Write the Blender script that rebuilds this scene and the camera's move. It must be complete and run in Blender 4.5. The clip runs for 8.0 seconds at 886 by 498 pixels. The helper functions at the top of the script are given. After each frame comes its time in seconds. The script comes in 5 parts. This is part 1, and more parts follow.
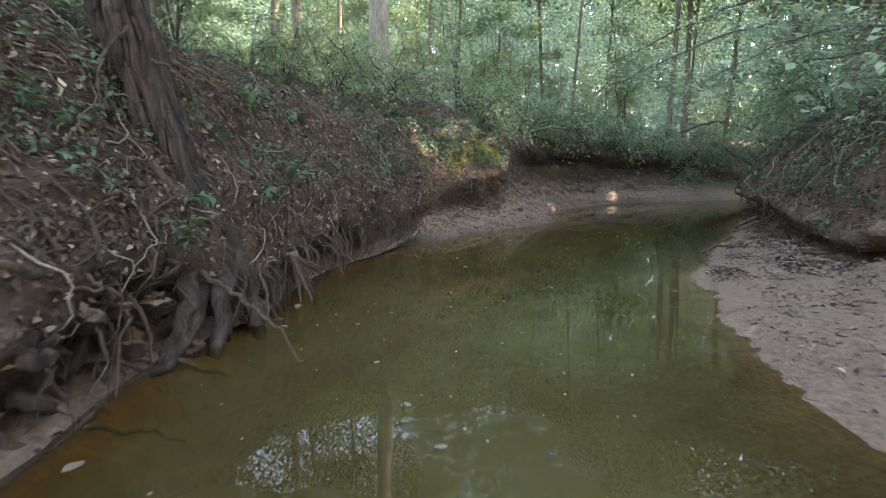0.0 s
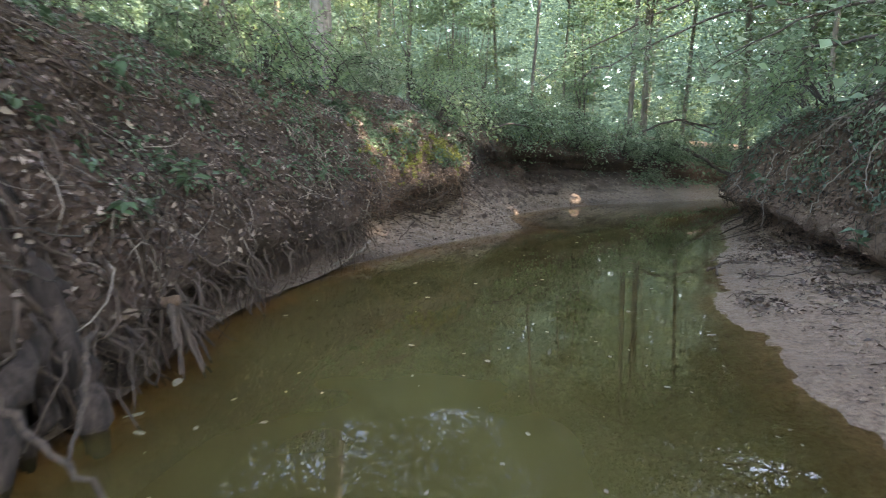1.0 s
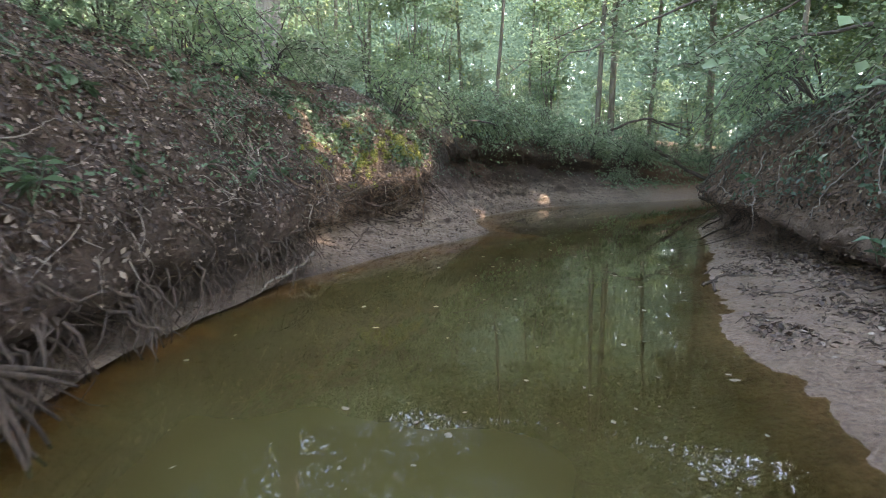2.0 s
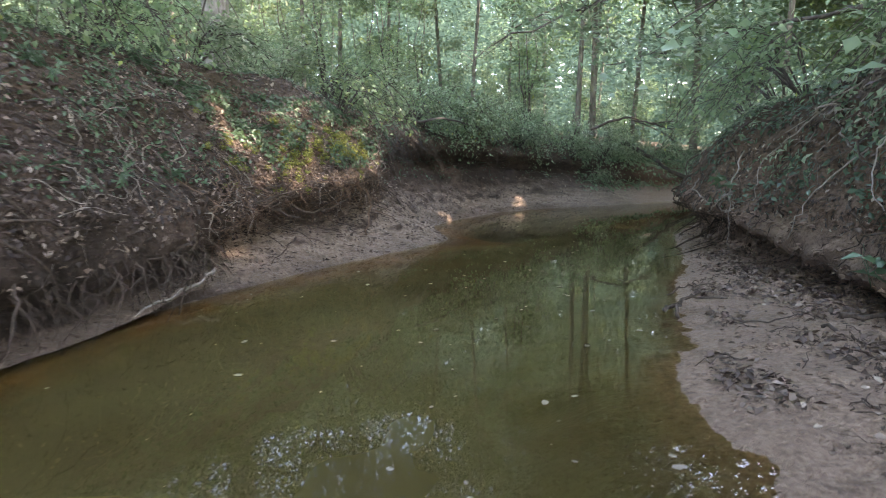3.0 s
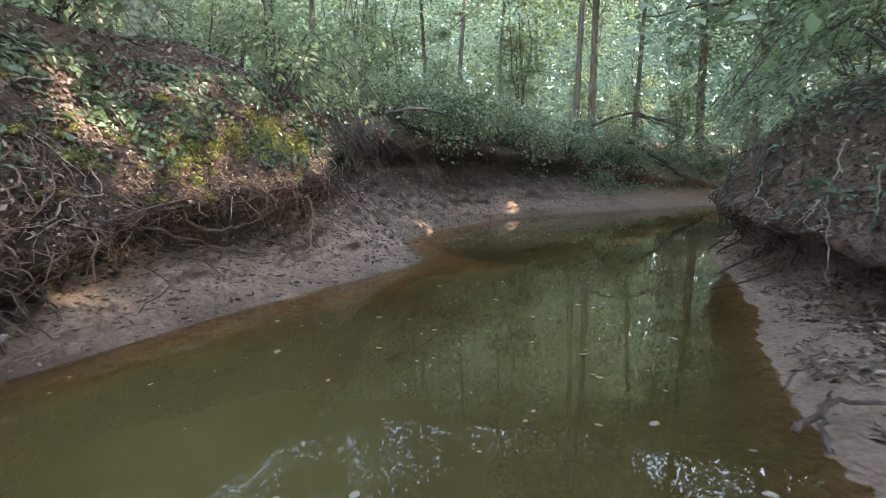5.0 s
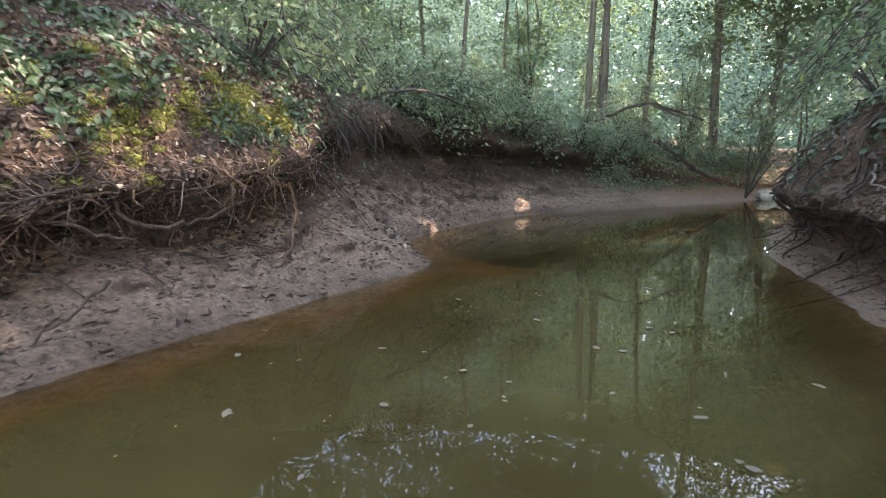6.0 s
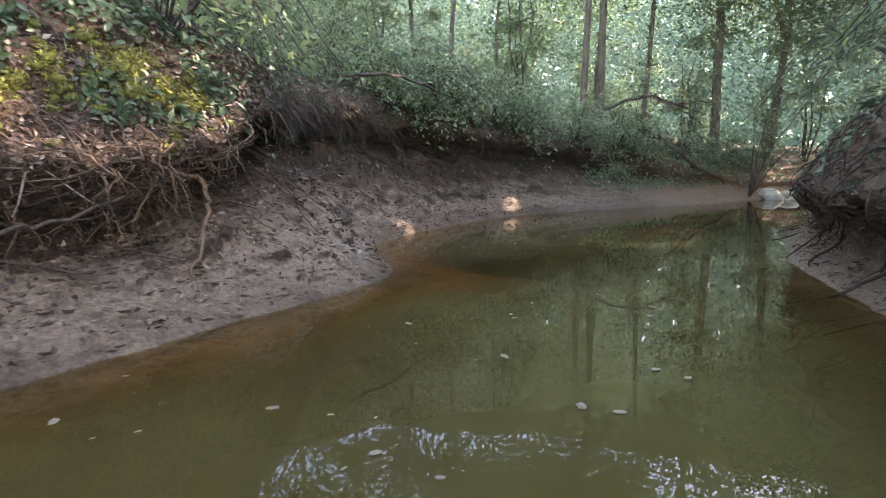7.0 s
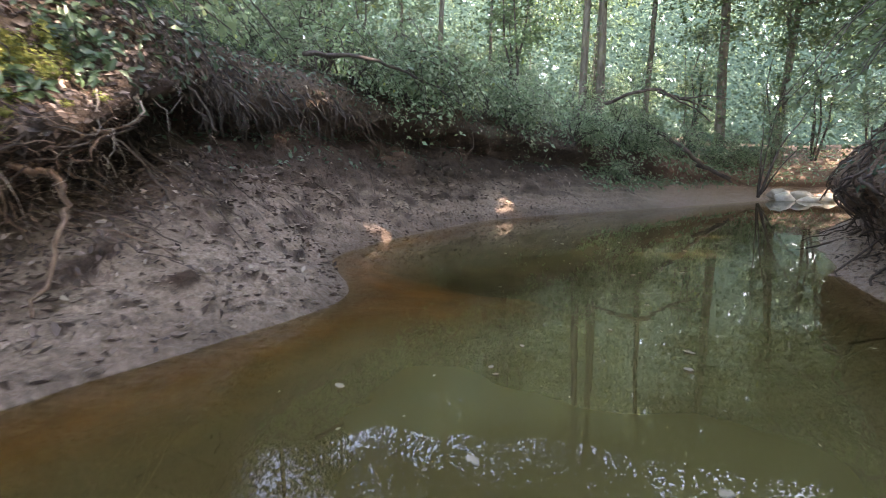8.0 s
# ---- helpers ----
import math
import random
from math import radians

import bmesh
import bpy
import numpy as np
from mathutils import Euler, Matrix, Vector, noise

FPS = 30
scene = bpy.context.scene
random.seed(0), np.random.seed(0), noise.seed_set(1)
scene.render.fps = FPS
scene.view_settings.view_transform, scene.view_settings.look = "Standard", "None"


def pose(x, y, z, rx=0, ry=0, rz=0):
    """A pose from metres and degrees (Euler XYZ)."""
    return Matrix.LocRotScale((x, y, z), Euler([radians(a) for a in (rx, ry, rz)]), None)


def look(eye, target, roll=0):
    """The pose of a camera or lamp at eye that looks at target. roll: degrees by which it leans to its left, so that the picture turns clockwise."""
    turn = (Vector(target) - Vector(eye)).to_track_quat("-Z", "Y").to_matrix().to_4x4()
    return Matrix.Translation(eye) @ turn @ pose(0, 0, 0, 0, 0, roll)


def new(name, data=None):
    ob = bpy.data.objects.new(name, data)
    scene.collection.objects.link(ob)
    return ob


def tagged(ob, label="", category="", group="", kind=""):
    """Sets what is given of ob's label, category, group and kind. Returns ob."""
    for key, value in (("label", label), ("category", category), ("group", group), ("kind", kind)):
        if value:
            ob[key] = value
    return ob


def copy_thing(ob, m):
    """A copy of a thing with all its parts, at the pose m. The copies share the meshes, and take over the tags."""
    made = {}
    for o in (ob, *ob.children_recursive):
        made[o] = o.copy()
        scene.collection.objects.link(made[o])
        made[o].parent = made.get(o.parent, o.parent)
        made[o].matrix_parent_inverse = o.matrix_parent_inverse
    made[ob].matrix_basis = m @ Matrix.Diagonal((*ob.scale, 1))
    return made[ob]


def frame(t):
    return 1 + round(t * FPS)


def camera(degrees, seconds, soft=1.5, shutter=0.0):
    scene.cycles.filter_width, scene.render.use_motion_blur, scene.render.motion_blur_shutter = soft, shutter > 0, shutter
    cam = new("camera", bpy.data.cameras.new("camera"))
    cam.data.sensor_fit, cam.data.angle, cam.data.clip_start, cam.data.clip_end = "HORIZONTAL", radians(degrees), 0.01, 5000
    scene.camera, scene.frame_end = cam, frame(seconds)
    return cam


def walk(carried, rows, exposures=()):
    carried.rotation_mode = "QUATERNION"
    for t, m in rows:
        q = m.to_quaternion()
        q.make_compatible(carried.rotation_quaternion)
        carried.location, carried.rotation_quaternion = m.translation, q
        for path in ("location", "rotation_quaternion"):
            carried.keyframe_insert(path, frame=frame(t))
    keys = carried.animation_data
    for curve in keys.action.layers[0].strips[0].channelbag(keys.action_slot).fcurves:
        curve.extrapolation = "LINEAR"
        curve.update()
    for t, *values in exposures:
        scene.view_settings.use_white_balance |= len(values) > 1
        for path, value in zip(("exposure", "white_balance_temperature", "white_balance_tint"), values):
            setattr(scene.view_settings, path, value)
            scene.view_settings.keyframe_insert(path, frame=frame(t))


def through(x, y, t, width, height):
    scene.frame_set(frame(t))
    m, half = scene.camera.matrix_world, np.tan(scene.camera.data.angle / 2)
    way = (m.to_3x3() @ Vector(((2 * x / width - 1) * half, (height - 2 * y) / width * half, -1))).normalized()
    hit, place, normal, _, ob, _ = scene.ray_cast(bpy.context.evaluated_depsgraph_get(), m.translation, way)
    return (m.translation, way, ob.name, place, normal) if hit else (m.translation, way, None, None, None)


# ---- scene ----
cam = camera(77.8, 8.0, soft=0.9, shutter=0.4)
METRES, EYE, TILT, LEAN, TURN = 10.0, 1.25, -8.3, 0.0, 0.0
ROWS = [
    (0.0, 0.0, 0.0, 0.0, 0.0, 0.0, -0.0),
    (0.5, -0.0014, 0.0824, 0.0137, -0.47, 0.02, 0.04),
    (1.0, -0.0021, 0.1621, 0.0257, -4.96, -0.06, 0.76),
    (1.5, -0.0003, 0.2188, 0.0331, -7.49, -0.13, 1.15),
    (3.0, 0.1019, 0.3462, 0.0538, -9.31, -0.1, 1.37),
    (3.5, 0.1424, 0.392, 0.0598, -9.62, -0.07, 1.41),
    (4.0, 0.1647, 0.442, 0.0679, -9.8, -0.03, 1.47),
    (4.5, 0.1643, 0.4994, 0.078, -10.01, 0.03, 1.48),
    (6.0, 0.1687, 0.7019, 0.0863, -10.72, 0.05, 1.43),
    (6.5, 0.1984, 0.758, 0.0908, -10.86, 0.03, 1.46),
    (7.0, 0.2222, 0.7974, 0.0922, -10.91, 0.04, 1.48),
    (7.5, 0.244, 0.845, 0.0944, -11.08, 0.08, 1.51),
    (8.0, 0.2669, 0.9071, 0.1037, -11.2, 0.11, 1.53),
]
walk(cam, [(t, pose(0, 0, EYE, TILT, LEAN, TURN) @ pose(METRES * x, METRES * y, METRES * z, 90 + pitch, roll, yaw)) for t, x, y, z, yaw, pitch, roll in ROWS],
     [(0.0, 4.0, 8200, 20), (2.0, 4.12, 8200, 21), (5.0, 4.18, 8200, 26), (8.0, 4.36, 8200, 29)])

# ---- light ----
SUN_TO = Vector((0.82, -0.06, 0.64)).normalized()      # towards the sun, over the right bank
world = bpy.data.worlds.new("sky_world")
scene.world = world
world.use_nodes = True
wn = world.node_tree
sky = wn.nodes.new("ShaderNodeTexSky")
sky.sky_type = "NISHITA"
sky.sun_disc = False
sky.sun_elevation = math.asin(SUN_TO.z)
sky.sun_rotation = math.atan2(SUN_TO.x, SUN_TO.y)
wn.links.new(sky.outputs[0], wn.nodes["Background"].inputs[0])
wn.nodes["Background"].inputs[1].default_value = 0.15
sun = new("sun", bpy.data.lights.new("sun", "SUN"))
sun.data.energy, sun.data.angle, sun.data.color = 2.2, radians(0.6), (1.0, 0.95, 0.88)
sun.matrix_world = look(SUN_TO * 60, (0, 0, 0))


# ---- materials ----
def material(name):
    m = bpy.data.materials.new(name)
    m.use_nodes = True
    return m, m.node_tree.nodes, m.node_tree.links, m.node_tree.nodes["Principled BSDF"]


def ramp(nodes, links, source, stops):
    r = nodes.new("ShaderNodeValToRGB")
    while len(r.color_ramp.elements) < len(stops):
        r.color_ramp.elements.new(0.5)
    for e, (at, c) in zip(r.color_ramp.elements, stops):
        e.position, e.color = at, (*c, 1)
    links.new(source, r.inputs[0])
    return r.outputs[0]


def noise_tex(nodes, links, scale, detail=4, rough=0.6, stretch=None):
    co = nodes.new("ShaderNodeTexCoord")
    n = nodes.new("ShaderNodeTexNoise")
    n.inputs["Scale"].default_value, n.inputs["Detail"].default_value, n.inputs["Roughness"].default_value = scale, detail, rough
    src = co.outputs["Object"]
    if stretch:
        mp = nodes.new("ShaderNodeMapping")
        mp.inputs["Scale"].default_value = stretch
        links.new(src, mp.inputs[0])
        src = mp.outputs[0]
    links.new(src, n.inputs["Vector"])
    return n.outputs["Fac"]


def mix(nodes, links, fac, a, b, mode="MIX"):
    m = nodes.new("ShaderNodeMix")
    m.data_type, m.blend_type = "RGBA", mode
    for sock, v in ((m.inputs[0], fac), (m.inputs[6], a), (m.inputs[7], b)):
        if isinstance(v, (int, float)):
            sock.default_value = v
        elif isinstance(v, tuple):
            sock.default_value = (*v, 1)
        else:
            links.new(v, sock)
    return m.outputs[2]


def span(nodes, links, source, a, b, c=0.0, d=1.0):
    r = nodes.new("ShaderNodeMapRange")
    links.new(source, r.inputs[0])
    for i, v in enumerate((a, b, c, d)):
        r.inputs[1 + i].default_value = v
    return r.outputs[0]


def bump(nodes, links, bsdf, height, strength, distance=0.02, after=None):
    b = nodes.new("ShaderNodeBump")
    b.inputs["Strength"].default_value, b.inputs["Distance"].default_value = strength, distance
    links.new(height, b.inputs["Height"])
    if after is not None:
        links.new(after, b.inputs["Normal"])
    links.new(b.outputs[0], bsdf.inputs["Normal"])
    return b.outputs[0]


def leaf_material(name, stops, through=0.35, rough=0.45):
    m, n, l, p = material(name)
    geo = n.new("ShaderNodeNewGeometry")
    info = n.new("ShaderNodeObjectInfo")
    col = ramp(n, l, geo.outputs["Random Per Island"], stops)
    hue = n.new("ShaderNodeHueSaturation")
    l.new(span(n, l, info.outputs["Random"], 0, 1, 0.485, 0.515), hue.inputs["Hue"])
    l.new(span(n, l, info.outputs["Random"], 0, 1, 0.8, 1.15), hue.inputs["Value"])
    l.new(col, hue.inputs["Color"])
    l.new(hue.outputs[0], p.inputs["Base Color"])
    p.inputs["Roughness"].default_value = rough
    t = n.new("ShaderNodeBsdfTranslucent")
    l.new(hue.outputs[0], t.inputs["Color"])
    s = n.new("ShaderNodeMixShader")
    s.inputs[0].default_value = through
    l.new(p.outputs[0], s.inputs[1])
    l.new(t.outputs[0], s.inputs[2])
    l.new(s.outputs[0], n["Material Output"].inputs[0])
    return m


LEAF_SHRUB = leaf_material("shrub_leaf", [(0, (0.12, 0.19, 0.11)), (0.5, (0.20, 0.30, 0.175)), (0.9, (0.29, 0.39, 0.245)), (1, (0.40, 0.46, 0.31))], 0.45, 0.32)
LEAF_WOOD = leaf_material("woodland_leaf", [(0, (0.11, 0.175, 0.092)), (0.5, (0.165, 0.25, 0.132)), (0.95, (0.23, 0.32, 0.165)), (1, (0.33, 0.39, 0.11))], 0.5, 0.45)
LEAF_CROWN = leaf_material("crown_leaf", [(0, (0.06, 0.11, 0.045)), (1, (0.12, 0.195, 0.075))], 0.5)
LEAF_FAR = leaf_material("far_leaf", [(0, (0.08, 0.135, 0.088)), (0.5, (0.096, 0.160, 0.102)), (0.97, (0.12, 0.19, 0.116)), (1, (0.22, 0.28, 0.10))], 0.6, 0.9)
LEAF_HERB = leaf_material("herb_leaf", [(0, (0.05, 0.10, 0.052)), (1, (0.095, 0.175, 0.09))], 0.35, 0.35)
LEAF_IVY = leaf_material("ivy_leaf", [(0, (0.05, 0.09, 0.055)), (1, (0.10, 0.165, 0.10))], 0.3, 0.3)
MOSS = leaf_material("moss", [(0, (0.08, 0.10, 0.025)), (0.6, (0.16, 0.18, 0.045)), (1, (0.30, 0.31, 0.07))], 0.3, 0.8)
LITTER = leaf_material("dead_leaf", [(0, (0.026, 0.017, 0.012)), (0.4, (0.062, 0.043, 0.029)), (0.8, (0.135, 0.10, 0.07)), (1, (0.40, 0.34, 0.26))], 0.1, 0.6)
WET_LITTER = leaf_material("wet_dead_leaf", [(0, (0.035, 0.023, 0.016)), (0.5, (0.085, 0.056, 0.038)), (0.85, (0.16, 0.115, 0.082)), (1, (0.32, 0.26, 0.20))], 0.05, 0.6)
FLOAT_LEAF = leaf_material("floating_leaf", [(0, (0.15, 0.12, 0.08)), (0.7, (0.26, 0.225, 0.165)), (1, (0.38, 0.345, 0.265))], 0.1, 0.45)


def wood_material(name, dark, light, scale=6.0, rough=0.9, strength=0.8, moss=0.0, lo=0.3, hi=0.7):
    m, n, l, p = material(name)
    fine = noise_tex(n, l, scale * 4, 6, 0.7, (1, 1, 0.18))
    wide = noise_tex(n, l, scale * 0.5, 3, 0.6)
    col = mix(n, l, span(n, l, wide, 0.3, 0.7), ramp(n, l, fine, [(lo, dark), (hi, light)]), ramp(n, l, fine, [(0.35, tuple(c * 0.6 for c in dark)), (0.75, tuple(c * 0.75 for c in light))]))
    if moss:
        col = mix(n, l, span(n, l, noise_tex(n, l, 3.0, 5), 0.55, 0.75, 0, moss), col, (0.12, 0.14, 0.05))
    l.new(col, p.inputs["Base Color"])
    p.inputs["Roughness"].default_value = rough
    bump(n, l, p, fine, strength, 0.02)
    return m


BARK_OLD = wood_material("old_bark", (0.010, 0.007, 0.005), (0.10, 0.072, 0.058), 4.0, strength=1.0, lo=0.44, hi=0.72)
BARK = wood_material("grey_bark", (0.07, 0.062, 0.05), (0.19, 0.185, 0.15), 3.0, moss=0.8)
BARK_PALE = wood_material("pale_bark", (0.12, 0.115, 0.10), (0.34, 0.335, 0.31), 3.0, moss=0.3)
ROOT = wood_material("root_wood", (0.027, 0.019, 0.014), (0.135, 0.097, 0.070), 9.0)
ROOT_RED = wood_material("rust_root", (0.085, 0.052, 0.034), (0.27, 0.18, 0.12), 12.0)
TWIG = wood_material("dead_twig", (0.16, 0.135, 0.11), (0.42, 0.37, 0.31), 12.0)
DARK_TWIG = wood_material("dark_twig", (0.035, 0.03, 0.026), (0.10, 0.085, 0.07), 10.0)

STONE, n, l, p = material("pale_stone")
l.new(ramp(n, l, noise_tex(n, l, 5, 8, 0.7), [(0.3, (0.32, 0.295, 0.235)), (0.7, (0.58, 0.55, 0.46))]), p.inputs["Base Color"])
p.inputs["Roughness"].default_value = 0.85
bump(n, l, p, noise_tex(n, l, 18, 6), 0.5)

GROUND, n, l, p = material("creek_earth")
geo = n.new("ShaderNodeNewGeometry")
sep = n.new("ShaderNodeSeparateXYZ")
l.new(geo.outputs["Position"], sep.inputs[0])
nrm = n.new("ShaderNodeSeparateXYZ")
l.new(geo.outputs["Normal"], nrm.inputs[0])
big, mid, fine = noise_tex(n, l, 0.55, 4), noise_tex(n, l, 3.5, 6, 0.65), noise_tex(n, l, 28, 8, 0.72)
earth = ramp(n, l, mid, [(0.25, (0.028, 0.020, 0.015)), (0.5, (0.052, 0.038, 0.028)), (0.75, (0.088, 0.066, 0.049))])
clay = ramp(n, l, fine, [(0.3, (0.050, 0.033, 0.024)), (0.7, (0.118, 0.081, 0.059))])
spots_n = noise_tex(n, l, 10, 6, 0.7)
mud = ramp(n, l, fine, [(0.33, (0.13, 0.097, 0.070)), (0.5, (0.275, 0.212, 0.157)), (0.68, (0.42, 0.335, 0.255))])
mud = mix(n, l, span(n, l, spots_n, 0.50, 0.66, 0, 0.6), mud, (0.04, 0.027, 0.019))
mud = mix(n, l, span(n, l, noise_tex(n, l, 1.6, 4), 0.5, 0.72, 0, 0.5), mud, (0.235, 0.168, 0.12))
forest = ramp(n, l, fine, [(0.3, (0.038, 0.028, 0.019)), (0.55, (0.09, 0.066, 0.044)), (0.8, (0.16, 0.122, 0.086))])
col = mix(n, l, span(n, l, big, 0.42, 0.6), earth, clay)
shelf = n.new("ShaderNodeMath")
shelf.operation = "ADD"
l.new(sep.outputs[2], shelf.inputs[0])
l.new(span(n, l, mid, 0.3, 0.7, -0.25, 0.25), shelf.inputs[1])
flat = n.new("ShaderNodeMath")
flat.operation = "MULTIPLY"
l.new(span(n, l, shelf.outputs[0], 1.0, 0.45), flat.inputs[0])
l.new(span(n, l, nrm.outputs[2], 0.35, 0.75), flat.inputs[1])
# the right bank: paler sand over redder clay, lightened for the stronger light there
mid_line = n.new("ShaderNodeMath")
mid_line.operation = "SUBTRACT"
l.new(sep.outputs[0], mid_line.inputs[0])
l.new(span(n, l, sep.outputs[1], 5, 25, 0, 12), mid_line.inputs[1])
right_side = span(n, l, mid_line.outputs[0], 0.5, 1.2)
col = mix(n, l, right_side, col, ramp(n, l, fine, [(0.3, (0.09, 0.059, 0.041)), (0.7, (0.24, 0.163, 0.116))]))
bar = ramp(n, l, fine, [(0.33, (0.15, 0.098, 0.07)), (0.5, (0.33, 0.229, 0.165)), (0.68, (0.47, 0.35, 0.26))])
bar = mix(n, l, span(n, l, spots_n, 0.52, 0.68, 0, 0.6), bar, (0.07, 0.046, 0.033))
mud = mix(n, l, right_side, mud, bar)
col = mix(n, l, flat.outputs[0], col, mud)
col = mix(n, l, span(n, l, shelf.outputs[0], 1.5, 2.0), col, forest)
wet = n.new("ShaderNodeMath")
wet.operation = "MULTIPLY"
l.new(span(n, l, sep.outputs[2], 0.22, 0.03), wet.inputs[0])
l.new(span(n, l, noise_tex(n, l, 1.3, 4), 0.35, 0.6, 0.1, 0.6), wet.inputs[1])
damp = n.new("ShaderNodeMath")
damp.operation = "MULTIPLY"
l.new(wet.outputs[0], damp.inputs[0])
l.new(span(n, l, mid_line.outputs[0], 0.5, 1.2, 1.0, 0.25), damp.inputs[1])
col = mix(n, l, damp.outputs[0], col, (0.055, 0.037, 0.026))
sand = ramp(n, l, mid, [(0.3, (0.22, 0.115, 0.042)), (0.7, (0.48, 0.215, 0.062))])
sand = mix(n, l, right_side, sand, ramp(n, l, mid, [(0.3, (0.10, 0.07, 0.036)), (0.7, (0.19, 0.125, 0.06))]))
silt = ramp(n, l, mid, [(0.3, (0.105, 0.100, 0.040)), (0.7, (0.15, 0.142, 0.060))])
bed = mix(n, l, span(n, l, sep.outputs[2], -0.12, -0.36), sand, silt)
col = mix(n, l, span(n, l, sep.outputs[2], 0.0, -0.06), col, bed)
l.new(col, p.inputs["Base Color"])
l.new(span(n, l, sep.outputs[2], 0.03, 0.8, 0.36, 0.92), p.inputs["Roughness"])
p.inputs["Specular IOR Level"].default_value = 0.3
first = bump(n, l, p, mid, 0.7, 0.10)
bump(n, l, p, fine, 0.9, 0.04, first)

WATER, n, l, p = material("creek_water")
n.remove(p)
clear = n.new("ShaderNodeBsdfTransparent")
clear.inputs[0].default_value = (0.88, 0.80, 0.58, 1)
murk = n.new("ShaderNodeBsdfDiffuse")
l.new(ramp(n, l, noise_tex(n, l, 0.35, 3), [(0.35, (0.048, 0.036, 0.012)), (0.62, (0.074, 0.066, 0.023))]), murk.inputs[0])
depth = n.new("ShaderNodeAttribute")
depth.attribute_name = "turbid"
body = n.new("ShaderNodeMixShader")
l.new(depth.outputs["Fac"], body.inputs[0])
l.new(clear.outputs[0], body.inputs[1])
l.new(murk.outputs[0], body.inputs[2])
gloss = n.new("ShaderNodeBsdfGlossy")
gloss.inputs["Roughness"].default_value = 0.0
fres = n.new("ShaderNodeFresnel")
fres.inputs[0].default_value = 1.33
bmp = n.new("ShaderNodeBump")
bmp.inputs["Strength"].default_value, bmp.inputs["Distance"].default_value = 0.05, 0.02
l.new(noise_tex(n, l, 2.6, 2, 0.5), bmp.inputs["Height"])
l.new(bmp.outputs[0], gloss.inputs["Normal"])
ms = n.new("ShaderNodeMixShader")
l.new(fres.outputs[0], ms.inputs[0])
l.new(body.outputs[0], ms.inputs[1])
l.new(gloss.outputs[0], ms.inputs[2])
l.new(ms.outputs[0], n["Material Output"].inputs[0])


# ---- building helpers ----
class Geo:
    """Collects vertices and faces of one mesh."""

    def __init__(self):
        self.v, self.f, self.n = [], [], 0

    def add(self, verts, faces):
        self.v.extend(verts)
        self.f.extend([tuple(i + self.n for i in f) for f in faces])
        self.n += len(verts)

    def tube(self, pts, radii, sides=6, rough=0.0, flat=1.0, join=None):
        pts = [Vector(p) for p in pts]
        verts, faces, side = [], [], None
        for i, c in enumerate(pts):
            t = (pts[min(i + 1, len(pts) - 1)] - pts[max(i - 1, 0)]).normalized()
            side = t.orthogonal() if side is None else (side - t * side.dot(t))
            side.normalize()
            other = t.cross(side)
            for k in range(sides):
                a = 2 * math.pi * k / sides
                r = radii[i] * (1 + rough * random.uniform(-1, 1))
                verts.append(c + (side * math.cos(a) + other * math.sin(a) * flat) * r)
        for i in range(len(pts) - 1):
            for k in range(sides):
                a, b = i * sides + k, i * sides + (k + 1) % sides
                faces.append((a, b, b + sides, a + sides))
        faces.append(tuple(range(sides))[::-1])
        first = self.n
        faces.append(tuple(range((len(pts) - 1) * sides, len(pts) * sides)))
        self.add(verts, faces)
        if join is not None:
            self.f.append((join, first, first + 1))
        return first

    def mesh(self, name, mat, smooth=True):
        me = bpy.data.meshes.new(name)
        me.from_pydata([tuple(v) for v in self.v], [], self.f)
        me.materials.append(mat)
        if smooth:
            me.shade_smooth()
        return me


def under(name, mesh, parent, label=""):
    ob = new(name, mesh)
    ob.parent = parent
    if label:
        ob["label"] = label
    return ob


def thing(name, label, category, group="", at=(0, 0, 0), kind=""):
    ob = new(name)
    ob.location = at
    ob.empty_display_size = 0.1
    return tagged(ob, label, category, group, kind)


def wander(a, b, steps, wob, rng=random):
    a, b = Vector(a), Vector(b)
    ln = (b - a).length
    out = []
    off = Vector((0, 0, 0))
    for i in range(steps + 1):
        f = i / steps
        if 0 < i < steps:
            off += Vector((rng.gauss(0, 1), rng.gauss(0, 1), rng.gauss(0, 1))) * wob * ln / steps
        out.append(a.lerp(b, f) + off * math.sin(math.pi * min(1, f * 1.0)) ** 0.5 if i < steps else b)
    return out


def taper(a, b, count, power=1.0):
    return [a + (b - a) * (i / (count - 1)) ** power for i in range(count)]


